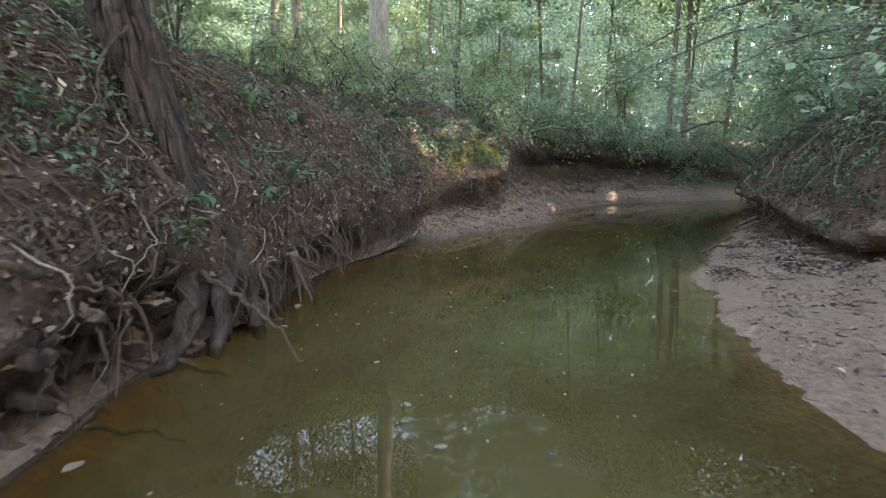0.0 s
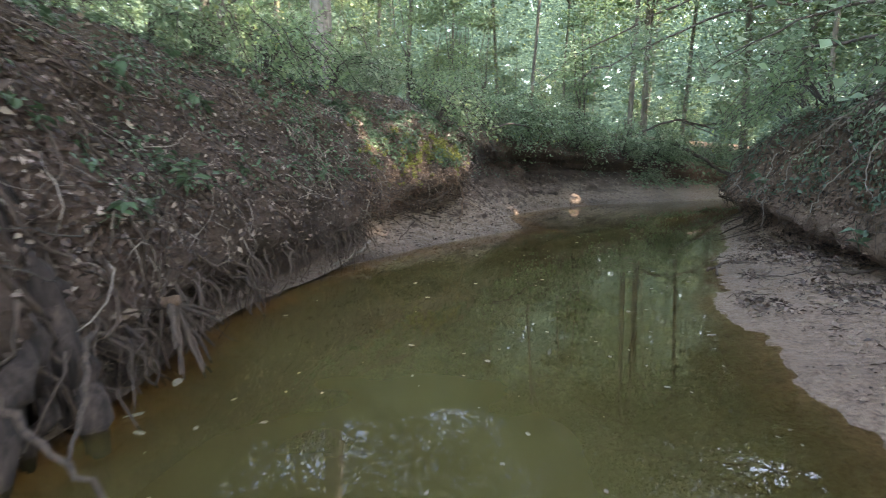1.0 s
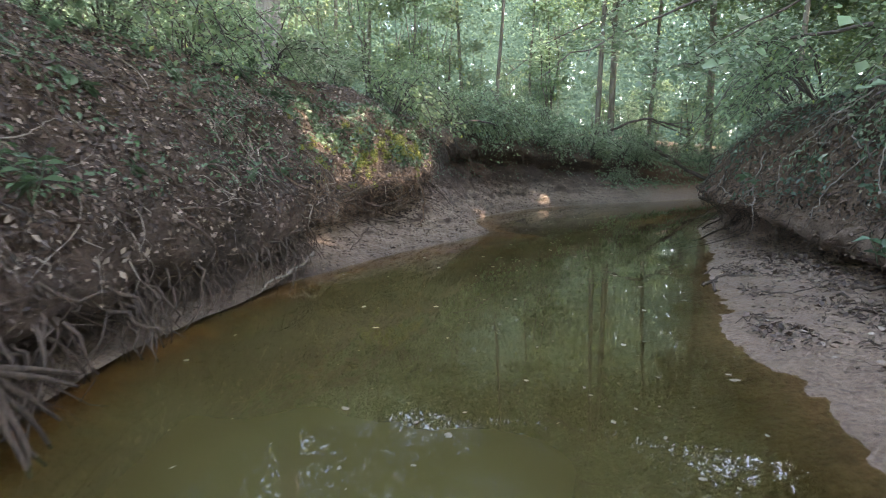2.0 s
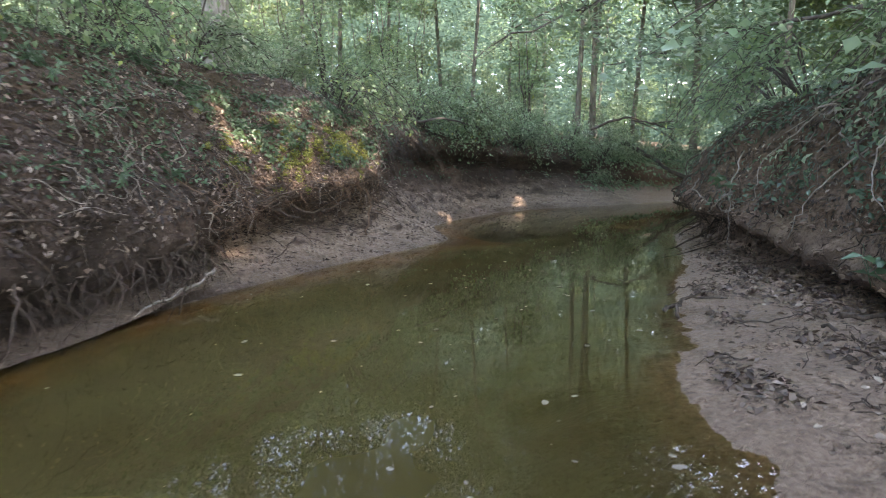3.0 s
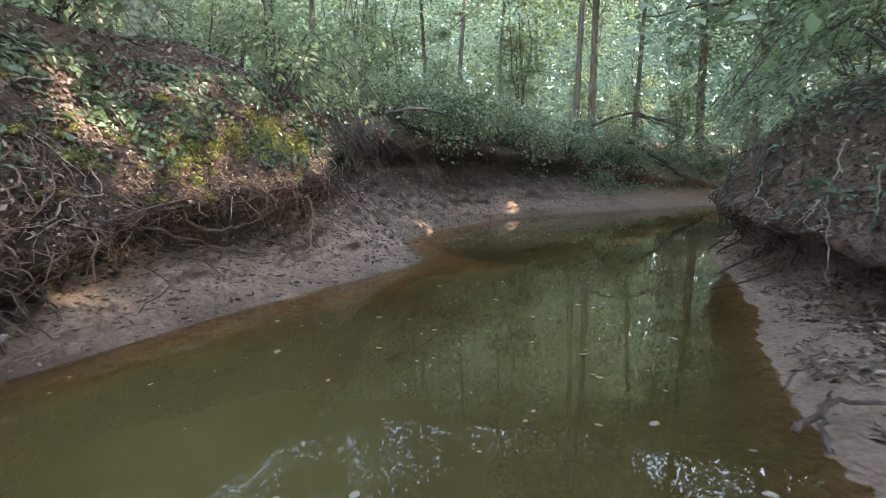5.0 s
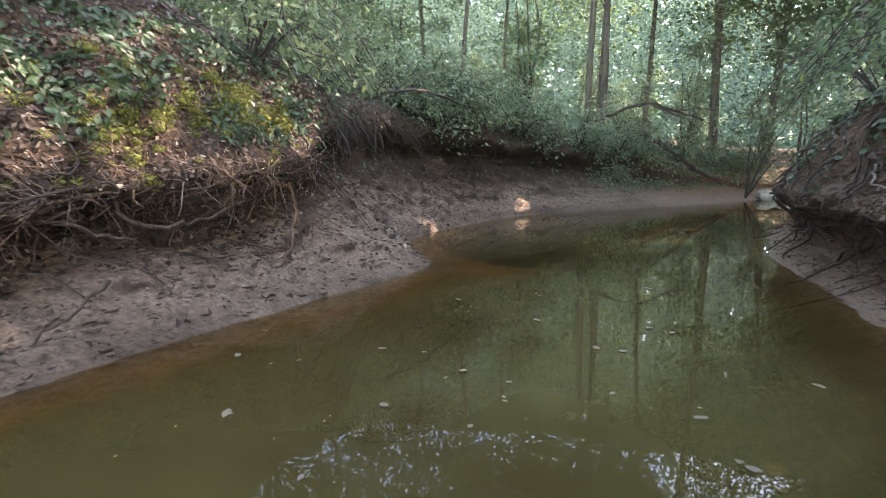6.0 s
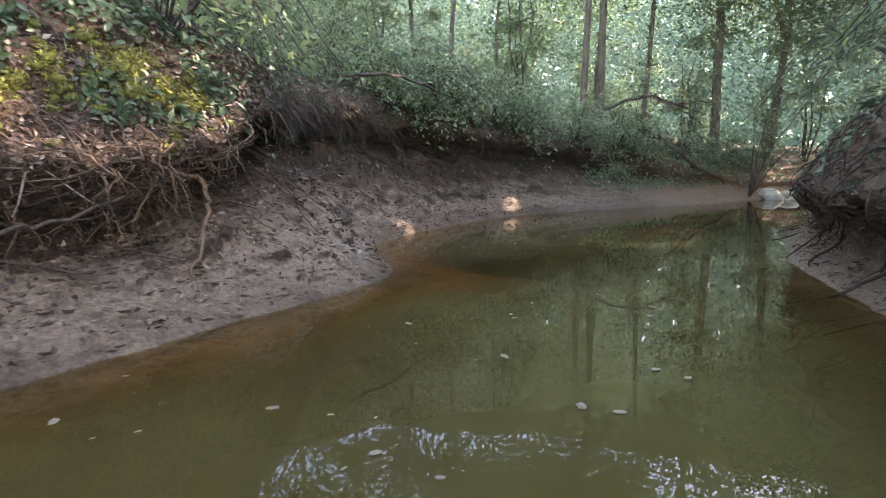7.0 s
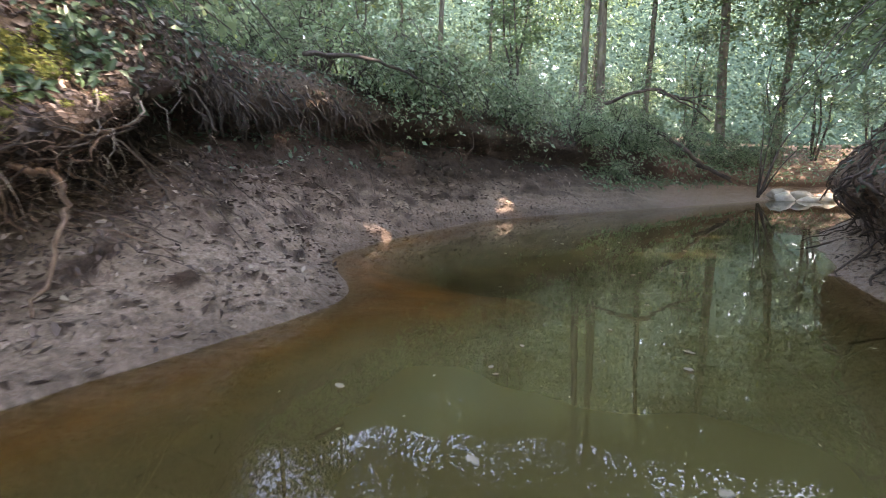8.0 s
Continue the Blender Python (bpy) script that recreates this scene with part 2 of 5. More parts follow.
def leaf_mesh(name, mat, pos, size, normal, along, width=0.5, fold=0.12, curl=0.1):
    """One mesh of many small folded leaves. pos, normal, along: N x 3; size: N."""
    pos, size, normal, along = (np.asarray(a, dtype=np.float64) for a in (pos, size, normal, along))
    count = len(pos)
    normal = normal / np.linalg.norm(normal, axis=1, keepdims=True)
    along = along - normal * (along * normal).sum(1, keepdims=True)
    along /= np.maximum(np.linalg.norm(along, axis=1, keepdims=True), 1e-6)
    side = np.cross(normal, along)
    s = size[:, None]
    base = pos
    tip = pos + along * s - normal * s * curl
    mid = pos + along * s * 0.45 + normal * s * fold
    left = mid + side * s * width * 0.5 - normal * s * fold * 0.3
    right = mid - side * s * width * 0.5 - normal * s * fold * 0.3
    v = np.stack([base, left, tip, right], axis=1).reshape(-1, 3)
    idx = np.arange(count)[:, None] * 4
    tri = np.concatenate([idx + [0, 2, 1], idx + [0, 3, 2]], axis=1).reshape(-1)
    me = bpy.data.meshes.new(name)
    me.vertices.add(len(v))
    me.vertices.foreach_set("co", v.reshape(-1))
    nt = count * 2
    me.loops.add(nt * 3)
    me.loops.foreach_set("vertex_index", tri.astype(np.int32))
    me.polygons.add(nt)
    me.polygons.foreach_set("loop_start", np.arange(0, nt * 3, 3, dtype=np.int32))
    me.update(calc_edges=True)
    me.materials.append(mat)
    return me


RNG = np.random.default_rng(7)


def unit(count):
    v = RNG.normal(size=(count, 3))
    return v / np.linalg.norm(v, axis=1, keepdims=True)


# ---- the creek's plan: left and right waterlines, station by station ----
LEFT = [(-1.5, -9), (-1.8, -5), (-1.75, -1), (-1.75, 2.0), (-1.85, 3.2), (-1.62, 4.6), (-1.5, 6.4), (-0.9, 8.4), (-0.1, 9.7), (0.7, 10.8),
        (1.7, 12.0), (2.75, 13.4), (2.7, 15.4), (3.9, 17.5), (6.1, 20.0), (10.2, 22.0), (15.0, 24.3), (18.6, 26.0), (22.5, 25.6), (31, 21)]
RIGHT = [(3.6, -9), (2.6, -5), (2.1, -1), (2.0, 2.3), (2.1, 3.7), (2.5, 5.0), (3.0, 6.4), (3.8, 7.8), (4.7, 9.2), (5.5, 10.3),
         (6.15, 11.4), (7.0, 12.9), (7.9, 14.0), (9.0, 15.2), (10.2, 16.4), (12.6, 18.2), (16.6, 20.6), (19.2, 21.6), (22.0, 20.6), (28.5, 16)]
# toe width, toe height, undercut, lip height, lip setback, slope width, crest height
LEFT_BANK = {0: (.02, .03, .1, .5, .02, 1.9, 2.7), 3: (.0, .03, .14, .5, .0, 1.8, 2.75), 4: (.0, .02, .24, .6, -.04, 1.75, 2.75), 5: (-.06, .02, .26, .46, -.06, 1.65, 2.75), 6: (-.06, .02, .26, .46, -.08, 1.65, 2.75),
             7: (-.1, .02, .28, .5, -.1, 1.7, 2.7), 8: (.2, .18, .32, .7, .14, 1.5, 2.7), 9: (.75, .42, .42, 1.0, .58, 1.25, 2.6), 10: (.75, .42, .5, 1.12, .48, 1.2, 2.6), 11: (1.3, 1.0, .3, 1.6, 1.05, .9, 2.5),
             12: (1.25, 1.36, .36, 1.8, .95, 1.0, 2.7), 13: (1.25, 1.4, .42, 1.82, .9, 1.0, 2.6), 14: (1.2, 1.32, .42, 1.8, .85, 1.1, 2.6), 15: (1.3, 1.0, .3, 1.5, 1.15, 1.3, 2.3), 16: (1.4, .5, .15, .9, 1.4, 2.0, 1.9), 17: (1.2, .35, .1, .6, 1.2, 2.4, 1.5), 19: (1, .3, .1, .6, 1.0, 2, 1.5)}
RIGHT_BANK = {0: (2.5, .3, .1, .6, 2.4, 1.5, 1.8), 3: (3.0, .3, .2, .6, 2.9, 1.2, 2.2), 5: (2.3, .26, .3, .55, 2.15, 1.0, 2.3), 7: (1.5, .2, .4, .5, 1.32, .8, 2.3), 8: (1.15, .15, .45, .55, .95, .8, 2.35),
              9: (.75, .1, .45, .65, .5, .95, 2.3), 10: (.25, .1, .4, .85, .05, .9, 2.2), 11: (.2, .1, .35, .85, .05, 1.0, 2.1), 14: (.2, .1, .3, .8, .1, 1.3, 1.9), 16: (.3, .1, .2, .6, .2, 1.6, 1.6), 19: (.5, .1, .1, .5, .4, 2, 1.5)}
# how high a steep clay wall stands over the lip
LEFT_WALL = {0: .22, 3: .25, 4: .4, 5: .6, 6: .7, 7: .55, 8: .35, 9: .22, 12: .3, 14: .3, 16: .22, 19: .22}
ROWS_N, BED_N = 420, 44


def smooth_keys(at, keys, vals):
    """Catmull-Rom through keyed values."""
    keys, vals = np.asarray(keys, float), np.asarray(vals, float)
    slope = np.gradient(vals, keys, axis=0)
    i = np.clip(np.searchsorted(keys, at, side="right") - 1, 0, len(keys) - 2)
    h = (keys[i + 1] - keys[i])[:, None]
    u = ((at - keys[i])[:, None]) / h
    return ((2 * u**3 - 3 * u**2 + 1) * vals[i] + (u**3 - 2 * u**2 + u) * h * slope[i] + (3 * u**2 - 2 * u**3) * vals[i + 1] + (u**3 - u**2) * h * slope[i + 1])


def station_spacing():
    """Stations closer together where the camera passes."""
    f = np.linspace(0, 1, ROWS_N)
    st = np.interp(f, (0, 0.08, 0.85, 0.95, 1), (0, 2.5, 14.5, 17, 19))
    return st


ST = station_spacing()
LW = smooth_keys(ST, range(len(LEFT)), LEFT)
RW = smooth_keys(ST, range(len(RIGHT)), RIGHT)


def bank_profile(par, d_far, wall):
    """Distances and heights of one bank's section, outward from the water."""
    wt, ht, u, zl, lo, cs, zc = par
    d = [0, wt * .5, wt, wt + u * .9, wt + u, lo + .08, lo, lo + .15, lo + .15 + cs * .45, lo + .15 + cs, lo + cs + 2.2, d_far]
    z = [0, ht * .5, ht, ht + .08, ht + (zl - ht) * .55, zl - .08, zl, zl + wall, zl + wall + (zc - zl - wall) * .58, zc, zc + .3, zc + .55]
    return d, z


def build_ground():
    lp = smooth_keys(ST, list(LEFT_BANK), list(LEFT_BANK.values()))
    rp = smooth_keys(ST, list(RIGHT_BANK), list(RIGHT_BANK.values()))
    share = np.concatenate([np.linspace(0, 1, 22)[:-1], 1 + np.linspace(0, 1, 18)[:-1], 2 + np.linspace(0, 1, 8)[:-1], 3 + np.linspace(0, 1, 8)[:-1], 4 + np.linspace(0, 1, 6)[:-1],
                            5 + np.linspace(0, 1, 4)[:-1], 6 + np.linspace(0, 1, 5)[:-1], 7 + np.linspace(0, 1, 14)[:-1], 8 + np.linspace(0, 1, 14)[:-1], 9 + np.linspace(0, 1, 10)[:-1], 10 + np.linspace(0, 1, 9)])
    walls = smooth_keys(ST, list(LEFT_WALL), [(w,) for w in LEFT_WALL.values()])
    rows = []
    for i in range(ROWS_N):
        a, b = Vector((*LW[i], 0)), Vector((*RW[i], 0))
        across = (b - a)
        wid = across.length
        across.normalize()
        row = []
        turn = i / (ROWS_N - 1)
        for sgn, foot, par in ((-1, a, lp[i]), (1, b, rp[i])):
            d, z = bank_profile(par, 6.5 if sgn < 0 else 4.6, walls[i][0] if sgn < 0 else .22)
            dd, zz = np.interp(share, range(len(d)), d), np.interp(share, range(len(z)), z)
            for _ in range(2):
                dd[1:-1] = (dd[:-2] + 2 * dd[1:-1] + dd[2:]) / 4
                zz[1:-1] = (zz[:-2] + 2 * zz[1:-1] + zz[2:]) / 4
            pts = [foot + across * (sgn * x) + Vector((0, 0, h)) for x, h in zip(dd, zz)]
            ang = radians(255 - 235 * turn) if sgn < 0 else radians(-80 + 80 * turn)
            rim = Vector((8 + 400 * math.cos(ang), 12 + 400 * math.sin(ang), 0))
            end = pts[-1].copy()
            for f in (0.004, 0.01, 0.02, 0.035, 0.06, 0.1, 0.2, 0.45, 1.0):
                q = end.lerp(rim, f)
                q.z = end.z + 0.4 * math.sin(f * 60) + 6 * f
                pts.append(q)
            row.append(pts)
        bed = []
        for k in range(1, BED_N):
            f = k / BED_N
            edge_l, edge_r = f * wid, (1 - f) * wid
            ease = 1 - 0.6 * math.exp(-((ST[i] - 11.0) / 0.8) ** 2)
            edge_l = edge_l * ease
            steep = 1 + 3.0 / (1 + math.exp((ST[i] - 8.0) * 3))
            depth = min(0.52, 0.10 * steep * edge_l ** 0.8 + 0.30 * edge_l ** 2, 0.09 * edge_r ** 0.8 + 0.16 * edge_r ** 2)
            q = a.lerp(b, f)
            q.z = -depth
            bed.append(q)
        rows.append(row[0][::-1] + bed + row[1])
    width = len(rows[0])
    flat = []
    for i, row in enumerate(rows):
        for j, q in enumerate(row):
            j_in = min(j, width - 1 - j)
            dist = (q - Vector((2, 8, 1))).length
            if dist < 60:
                near = 1.0 if j_in > 10 else 0.4
                big = noise.noise(q * 0.9) * 0.16 + noise.noise(q * 2.6 + Vector((9, 3, 1))) * 0.07
                small = noise.fractal(q * 8, 0.9, 2.0, 4) * 0.026
                ridge = abs(noise.noise(q * 5.5 + Vector((3, 3, 3)))) * 0.07
                wet = min(1.0, max(0.0, abs(q.z) / 0.35)) if q.z < 0.35 else 1.0
                amp = near * (0.12 + 0.88 * wet)
                knob = noise.noise(q * 5 + Vector((2, 8, 1))) * 0.055 + noise.noise(q * 11 + Vector((1, 1, 6))) * 0.03
                push = amp * (1.0 if 0.1 < q.z < 2.2 else 0.3)
                q = q + Vector((noise.noise(q * 1.7 + Vector((5, 0, 0))) * 0.10 * amp + knob * push, noise.noise(q * 1.7 + Vector((0, 5, 0))) * 0.10 * amp - knob * push * 0.7, knob * push * 0.4 + big * amp + (small - ridge * 0.5) * (0.35 + 0.65 * wet) * (1 if q.z > -0.03 else 0.3)))
            flat.append(q)
    faces = [(i * width + j, i * width + j + 1, (i + 1) * width + j + 1, (i + 1) * width + j) for i in range(ROWS_N - 1) for j in range(width - 1)]
    me = bpy.data.meshes.new("ground")
    me.from_pydata(flat, [], faces)
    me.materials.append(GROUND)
    me.shade_smooth()
    return new("ground", me), flat, faces


ground, G_V, G_F = build_ground()
tagged(ground, "brown clay creek banks with mud shores and forest floor", "ground", kind="structure")
from mathutils.bvhtree import BVHTree
G_TREE = BVHTree.FromPolygons(G_V, G_F)


def floor_z(x, y):
    hit = G_TREE.ray_cast(Vector((x, y, 30)), Vector((0, 0, -1)))
    return hit[0].z if hit[0] else 0.0


def station_near(side, y_lo, y_hi):
    w = LW if side < 0 else RW
    return [i for i in range(ROWS_N) if y_lo <= w[i][1] <= y_hi]


def water_sheet():
    """The surface, with how turbid the column of water under each place is."""
    across, verts, faces, turbid = 41, [], [], []
    for i in range(0, ROWS_N, 2):
        a, b = Vector((*LW[i], 0)), Vector((*RW[i], 0))
        c = (b - a).normalized() * 0.7
        for k in range(across):
            q = (a - c).lerp(b + c, k / (across - 1))
            verts.append(q)
            down = G_TREE.ray_cast(q + Vector((0, 0, 0.005)), Vector((0, 0, -1)))
            turbid.append(1 - math.exp(-max(0.0, -down[0].z) / 0.18) if down[0] else 0.0)
    rows = len(verts) // across
    for i in range(rows - 1):
        for k in range(across - 1):
            j = i * across + k
            faces.append((j, j + 1, j + across + 1, j + across))
    me = bpy.data.meshes.new("water")
    me.from_pydata(verts, [], faces)
    me.materials.append(WATER)
    me.attributes.new("turbid", "FLOAT", "POINT").data.foreach_set("value", turbid)
    return tagged(new("water", me), "still murky olive creek water with a glossy surface", "water", kind="structure")


water_sheet()


# ---- trees ----
# places where the sun falls through gaps in the canopy, and how wide
SUNNY = [((0.45, 12.0, 1.5), 0.8), ((0.85, 12.1, 1.2), 0.4), ((0.7, 11.9, 1.0), 0.28), ((0.1, 11.3, 1.5), 0.6), ((0.1, 10.25, 0.55), 0.2), ((-0.3, 11.0, 1.8), 0.5), ((6.2, 20.45, 0.3), 0.3), ((3.6, 16.8, 0.1), 0.2),
         ((1.9, 13.0, 2.3), 0.4), ((3.2, 16.9, 2.4), 0.22), ((5.0, 19.2, 2.2), 0.25), ((7.0, 21.4, 2.0), 0.22), ((-0.9, 9.4, 1.9), 0.2), ((6.2, 8.4, 1.9), 0.25)]


def in_sun_way(x, y, wide, near=4.0, far=24.0):
    """True where a crown of that half width would stand in one of the sun's gaps."""
    s = Vector((SUN_TO.x, SUN_TO.y)).normalized()
    for q, r in SUNNY:
        d = Vector((x - q[0], y - q[1]))
        if near < d.dot(s) < far and abs(d.x * s.y - d.y * s.x) < wide + r:
            return True
    return False


def trunk_geo(height, r0, r1, lean, wob, seed, sides=10, flare=1.6):
    rng = random.Random(seed)
    n_p = 14
    pts, rad = [], []
    off = Vector((0, 0, 0))
    for i in range(n_p):
        f = i / (n_p - 1)
        off += Vector((rng.gauss(0, wob), rng.gauss(0, wob), 0))
        pts.append(Vector((lean[0] * f, lean[1] * f, height * f - 0.3)) + off * f)
        rad.append((r0 + (r1 - r0) * f) * (1 + (flare - 1) * math.exp(-f * height / 0.35)))
    return pts, rad


def crown_mesh(name, seed, radius, base, top, leaves, leaf, mat, clumps=60):
    """Twigs' ends with clumps of leaves round them, with gaps between."""
    rng = np.random.default_rng(seed)
    c = rng.normal(size=(clumps, 3))
    c /= np.linalg.norm(c, axis=1, keepdims=True)
    c *= (0.35 + 0.65 * rng.random((clumps, 1)) ** 0.6)
    c = c * [radius, radius, (top - base) / 2] + [0, 0, (top + base) / 2]
    which = rng.integers(0, clumps, leaves)
    spread = radius * (0.10 + 0.14 * rng.random(clumps))[which][:, None]
    pos = c[which] + rng.normal(size=(leaves, 3)) * spread * [1, 1, 0.55]
    nor = rng.normal(size=(leaves, 3)) * [0.7, 0.7, 0.5] + [0, 0, 0.9]
    return leaf_mesh(name, mat, pos, leaf * (0.6 + 0.8 * rng.random(leaves)), nor, rng.normal(size=(leaves, 3)), 0.6), c


def make_tree(label, seed, height, r0, bark, lean=(0.3, 0.2), radius=3.4, leaves=2400, crown_base=6.0, leaf=0.24):
    t = thing("tree", label, "tree", "woodland trees")
    pts, rad = trunk_geo(height, r0, r0 * 0.35, lean, 0.06, seed)
    g = Geo()
    g.tube(pts, rad, 10, 0.05)
    under("trunk", g.mesh("trunk", bark), t)
    me, clumps = crown_mesh("crown", seed, radius, crown_base, height + 2, leaves, leaf, LEAF_CROWN)
    rng = random.Random(seed)
    for q in clumps[:9]:
        k = rng.randint(6, 11)
        b = Geo()
        way = wander(pts[k], q, 5, 0.12, rng)
        b.tube(way, taper(r0 * 0.28, 0.015, 6), 6)
        under("limb", b.mesh("limb", bark), t)
    under("crown", me, t)
    return t


def put(src, x, y, turn=0.0, size=1.0, z=None, tilt=(0, 0)):
    m = pose(x, y, floor_z(x, y) - 0.05 if z is None else z, tilt[0], tilt[1], turn)
    ob = copy_thing(src, m)
    ob.scale = (size, size, size)
    return ob


def near_creek(x, y, left_gap, right_gap):
    d = np.hypot(LW[:, 0] - x, LW[:, 1] - y), np.hypot(RW[:, 0] - x, RW[:, 1] - y)
    i = int(np.argmin(d[0] + d[1]))
    across = (RW[i] - LW[i]) / np.linalg.norm(RW[i] - LW[i])
    s = (np.array((x, y)) - LW[i]) @ across
    return -left_gap < s < np.linalg.norm(RW[i] - LW[i]) + right_gap


tree_kinds = [make_tree("tall woodland tree with grey mossy bark", 11, 15, 0.17, BARK), make_tree("slim woodland tree with grey bark", 12, 13, 0.09, BARK, (-0.5, 0.4)),
              make_tree("straight woodland tree with dark bark", 13, 16, 0.12, BARK, (0.2, -0.4)), make_tree("pale-barked woodland tree standing in sun", 14, 16, 0.33, BARK_PALE, (0.2, 0.3))]
named = [(0, -1.95, 17.3, 3, 1), (2, 9.75, 24.3, 2, 0.95), (0, 10.95, 25.5, 0, 0.85), (1, 14.6, 29.1, 1, 1.3), (0, 17.7, 28.6, 0, 1.2), (0, -3.6, 14.0, 1, 0.9), (0, 5.9, 33.0, 1, 1.2), (0, 0.6, 27.0, 1, 1.1)]
for _, x, y, kind, size in named:
    put(tree_kinds[kind], x, y, (x * 77 + y * 31) % 360, size)
rng = random.Random(5)
spots = []
while len(spots) < 62:
    a, r = rng.uniform(0, 360), 7 + 42 * rng.random() ** 0.8
    x, y = 5 + r * math.cos(radians(a)), 12 + r * math.sin(radians(a))
    if near_creek(x, y, 3.0, 2.8) or any(math.hypot(x - p[0], y - p[1]) < 2.4 for p in spots + [(q[1], q[2]) for q in named]):
        continue
    bearing = math.degrees(math.atan2(x - 2.2, y - 6.0))
    if -35 < bearing < 58 and math.hypot(x - 2.2, y - 6.0) < 44:
        continue
    if in_sun_way(x, y, 3.4):
        continue
    spots.append((x, y))
    stands = (rng.choice((0, 1, 1, 2, 2)), rng.uniform(0, 360), rng.uniform(0.75, 1.2), (rng.gauss(0, 2.5), rng.gauss(0, 2.5)))
    # the clearing behind the right bank
    if 4 < x < 12.5 and -4 < y < 15:
        continue
    put(tree_kinds[stands[0]], x, y, *stands[1:3], tilt=stands[3])


def make_sapling(label, seed, height, spread, leaves, leaf, mat, stems=3):
    t = thing("sapling", label, "sapling", "understory saplings")
    rng = random.Random(seed)
    ends = []
    for k in range(stems):
        a = rng.uniform(0, 6.28)
        top = Vector((math.cos(a) * spread * rng.uniform(.2, .8), math.sin(a) * spread * rng.uniform(.2, .8), height * rng.uniform(.7, 1)))
        way = wander((rng.uniform(-.1, .1), rng.uniform(-.1, .1), -0.1), top, 7, 0.12, rng)
        g = Geo()
        g.tube(way, taper(0.012 + 0.006 * height, 0.004, 8), 4)
        for j in range(7):
            k_at = rng.randint(2, 7)
            q = way[k_at]
            a = rng.uniform(0, 6.28)
            e = q + Vector((math.cos(a), math.sin(a), rng.uniform(-.1, .5))) * rng.uniform(.3, .8) * spread * .7
            br = wander(q, e, 4, 0.15, rng)
            g.tube(br, taper(0.009, 0.003, 5), 3, join=k_at * 4)
            ends += [br[2], br[3], br[4], br[4]]
        under("stem", g.mesh("stem", DARK_TWIG), t)
    ends = np.array([tuple(e) for e in ends])
    r2 = np.random.default_rng(seed)
    which = r2.integers(0, len(ends), leaves)
    pos = ends[which] + r2.normal(size=(leaves, 3)) * [0.16, 0.16, 0.10] * (0.6 + spread * 0.5)
    nor = r2.normal(size=(leaves, 3)) * [.6, .6, .4] + [0, 0, .9]
    me = leaf_mesh("foliage", mat, pos, leaf * (0.5 + r2.random(leaves)), nor, r2.normal(size=(leaves, 3)) - [0, 0, .3], 0.5)
    under("foliage", me, t)
    return t


sap = [make_sapling("slender green understory sapling", 21, 4.2, 1.3, 1250, 0.12, LEAF_WOOD), make_sapling("tall leafy understory sapling", 22, 5.5, 1.6, 1500, 0.13, LEAF_WOOD, 4),
       make_sapling("bushy understory shrub with small leaves", 23, 2.6, 1.3, 1400, 0.095, LEAF_SHRUB, 4), make_sapling("low leafy shrub on the forest floor", 24, 1.3, 0.9, 1100, 0.08, LEAF_SHRUB, 4)]
spots = []
tries = 0
while len(spots) < 170 and tries < 9000:
    tries += 1
    a, r = rng.uniform(-40, 160), 5 + 32 * rng.random() ** 0.75
    x, y = 2 + r * math.cos(radians(a)), 6 + r * math.sin(radians(a))
    if near_creek(x, y, 2.3, 2.0) or in_sun_way(x, y, 1.2, 0.6, 6.5) or any(math.hypot(x - p[0], y - p[1]) < 0.9 for p in spots):
        continue
    if x > 5 and y < 15 and near_creek(x, y, 0, 3.8):
        continue
    far = math.hypot(x - 2, y - 6)
    if far < 17 and x > 6.5 and y < 20:
        continue
    kind = rng.choice((0, 1, 1, 2)) if far > 14 else rng.choice((0, 2, 3, 3, 2))
    spots.append((x, y))
    put(sap[kind], x, y, rng.uniform(0, 360), rng.uniform(0.7, 1.15))
for src in tree_kinds + sap:
    for o in (*src.children_recursive, src):
        bpy.data.objects.remove(o)


def grow(parent, name, way, radii, mat, sides=6, rough=0.08, label=""):
    g = Geo()
    g.tube(way, radii, sides, rough)
    return under(name, g.mesh(name, mat), parent, label)


def bend(*pts, steps=5, wob=0.03, seed=0):
    """A wandering line through the given places."""
    r = random.Random(seed)
    out = [Vector(pts[0])]
    keys = [Vector(q) for q in pts]
    at = np.linspace(0, len(keys) - 1, steps * (len(keys) - 1) + 1)[1:]
    for q in smooth_keys(at, range(len(keys)), [tuple(k) for k in keys]):
        out.append(Vector(q) + Vector((r.gauss(0, wob), r.gauss(0, wob), r.gauss(0, wob))))
    return out


# ---- canopy, mostly out of view, added to shade the banks and fill reflections ----


def carve(pos, leaf=0.2):
    """True for leaves that stand clear of the gaps through which the sun falls."""
    s = np.array(SUN_TO)
    ok = np.ones(len(pos), bool)
    stay = np.random.default_rng(3).random(len(pos)) < 0.015
    wide = np.array((-s[1], s[0], 0)) / math.hypot(s[0], s[1])
    tall = np.cross(s, wide)
    dapple = np.sin(pos @ wide * 9.0 + 1.3 * np.sin(pos @ tall * 7.0)) + np.sin(pos @ tall * 11.0 + 1.7 * np.sin(pos @ wide * 6.0))
    stay |= dapple > 1.6
    for q, r in SUNNY:
        d = pos - np.array(q)
        t = d @ s
        off = np.linalg.norm(d - t[:, None] * s, axis=1)
        ok &= stay | ~((t > 0) & (off < r + 0.5 * leaf))
    return ok


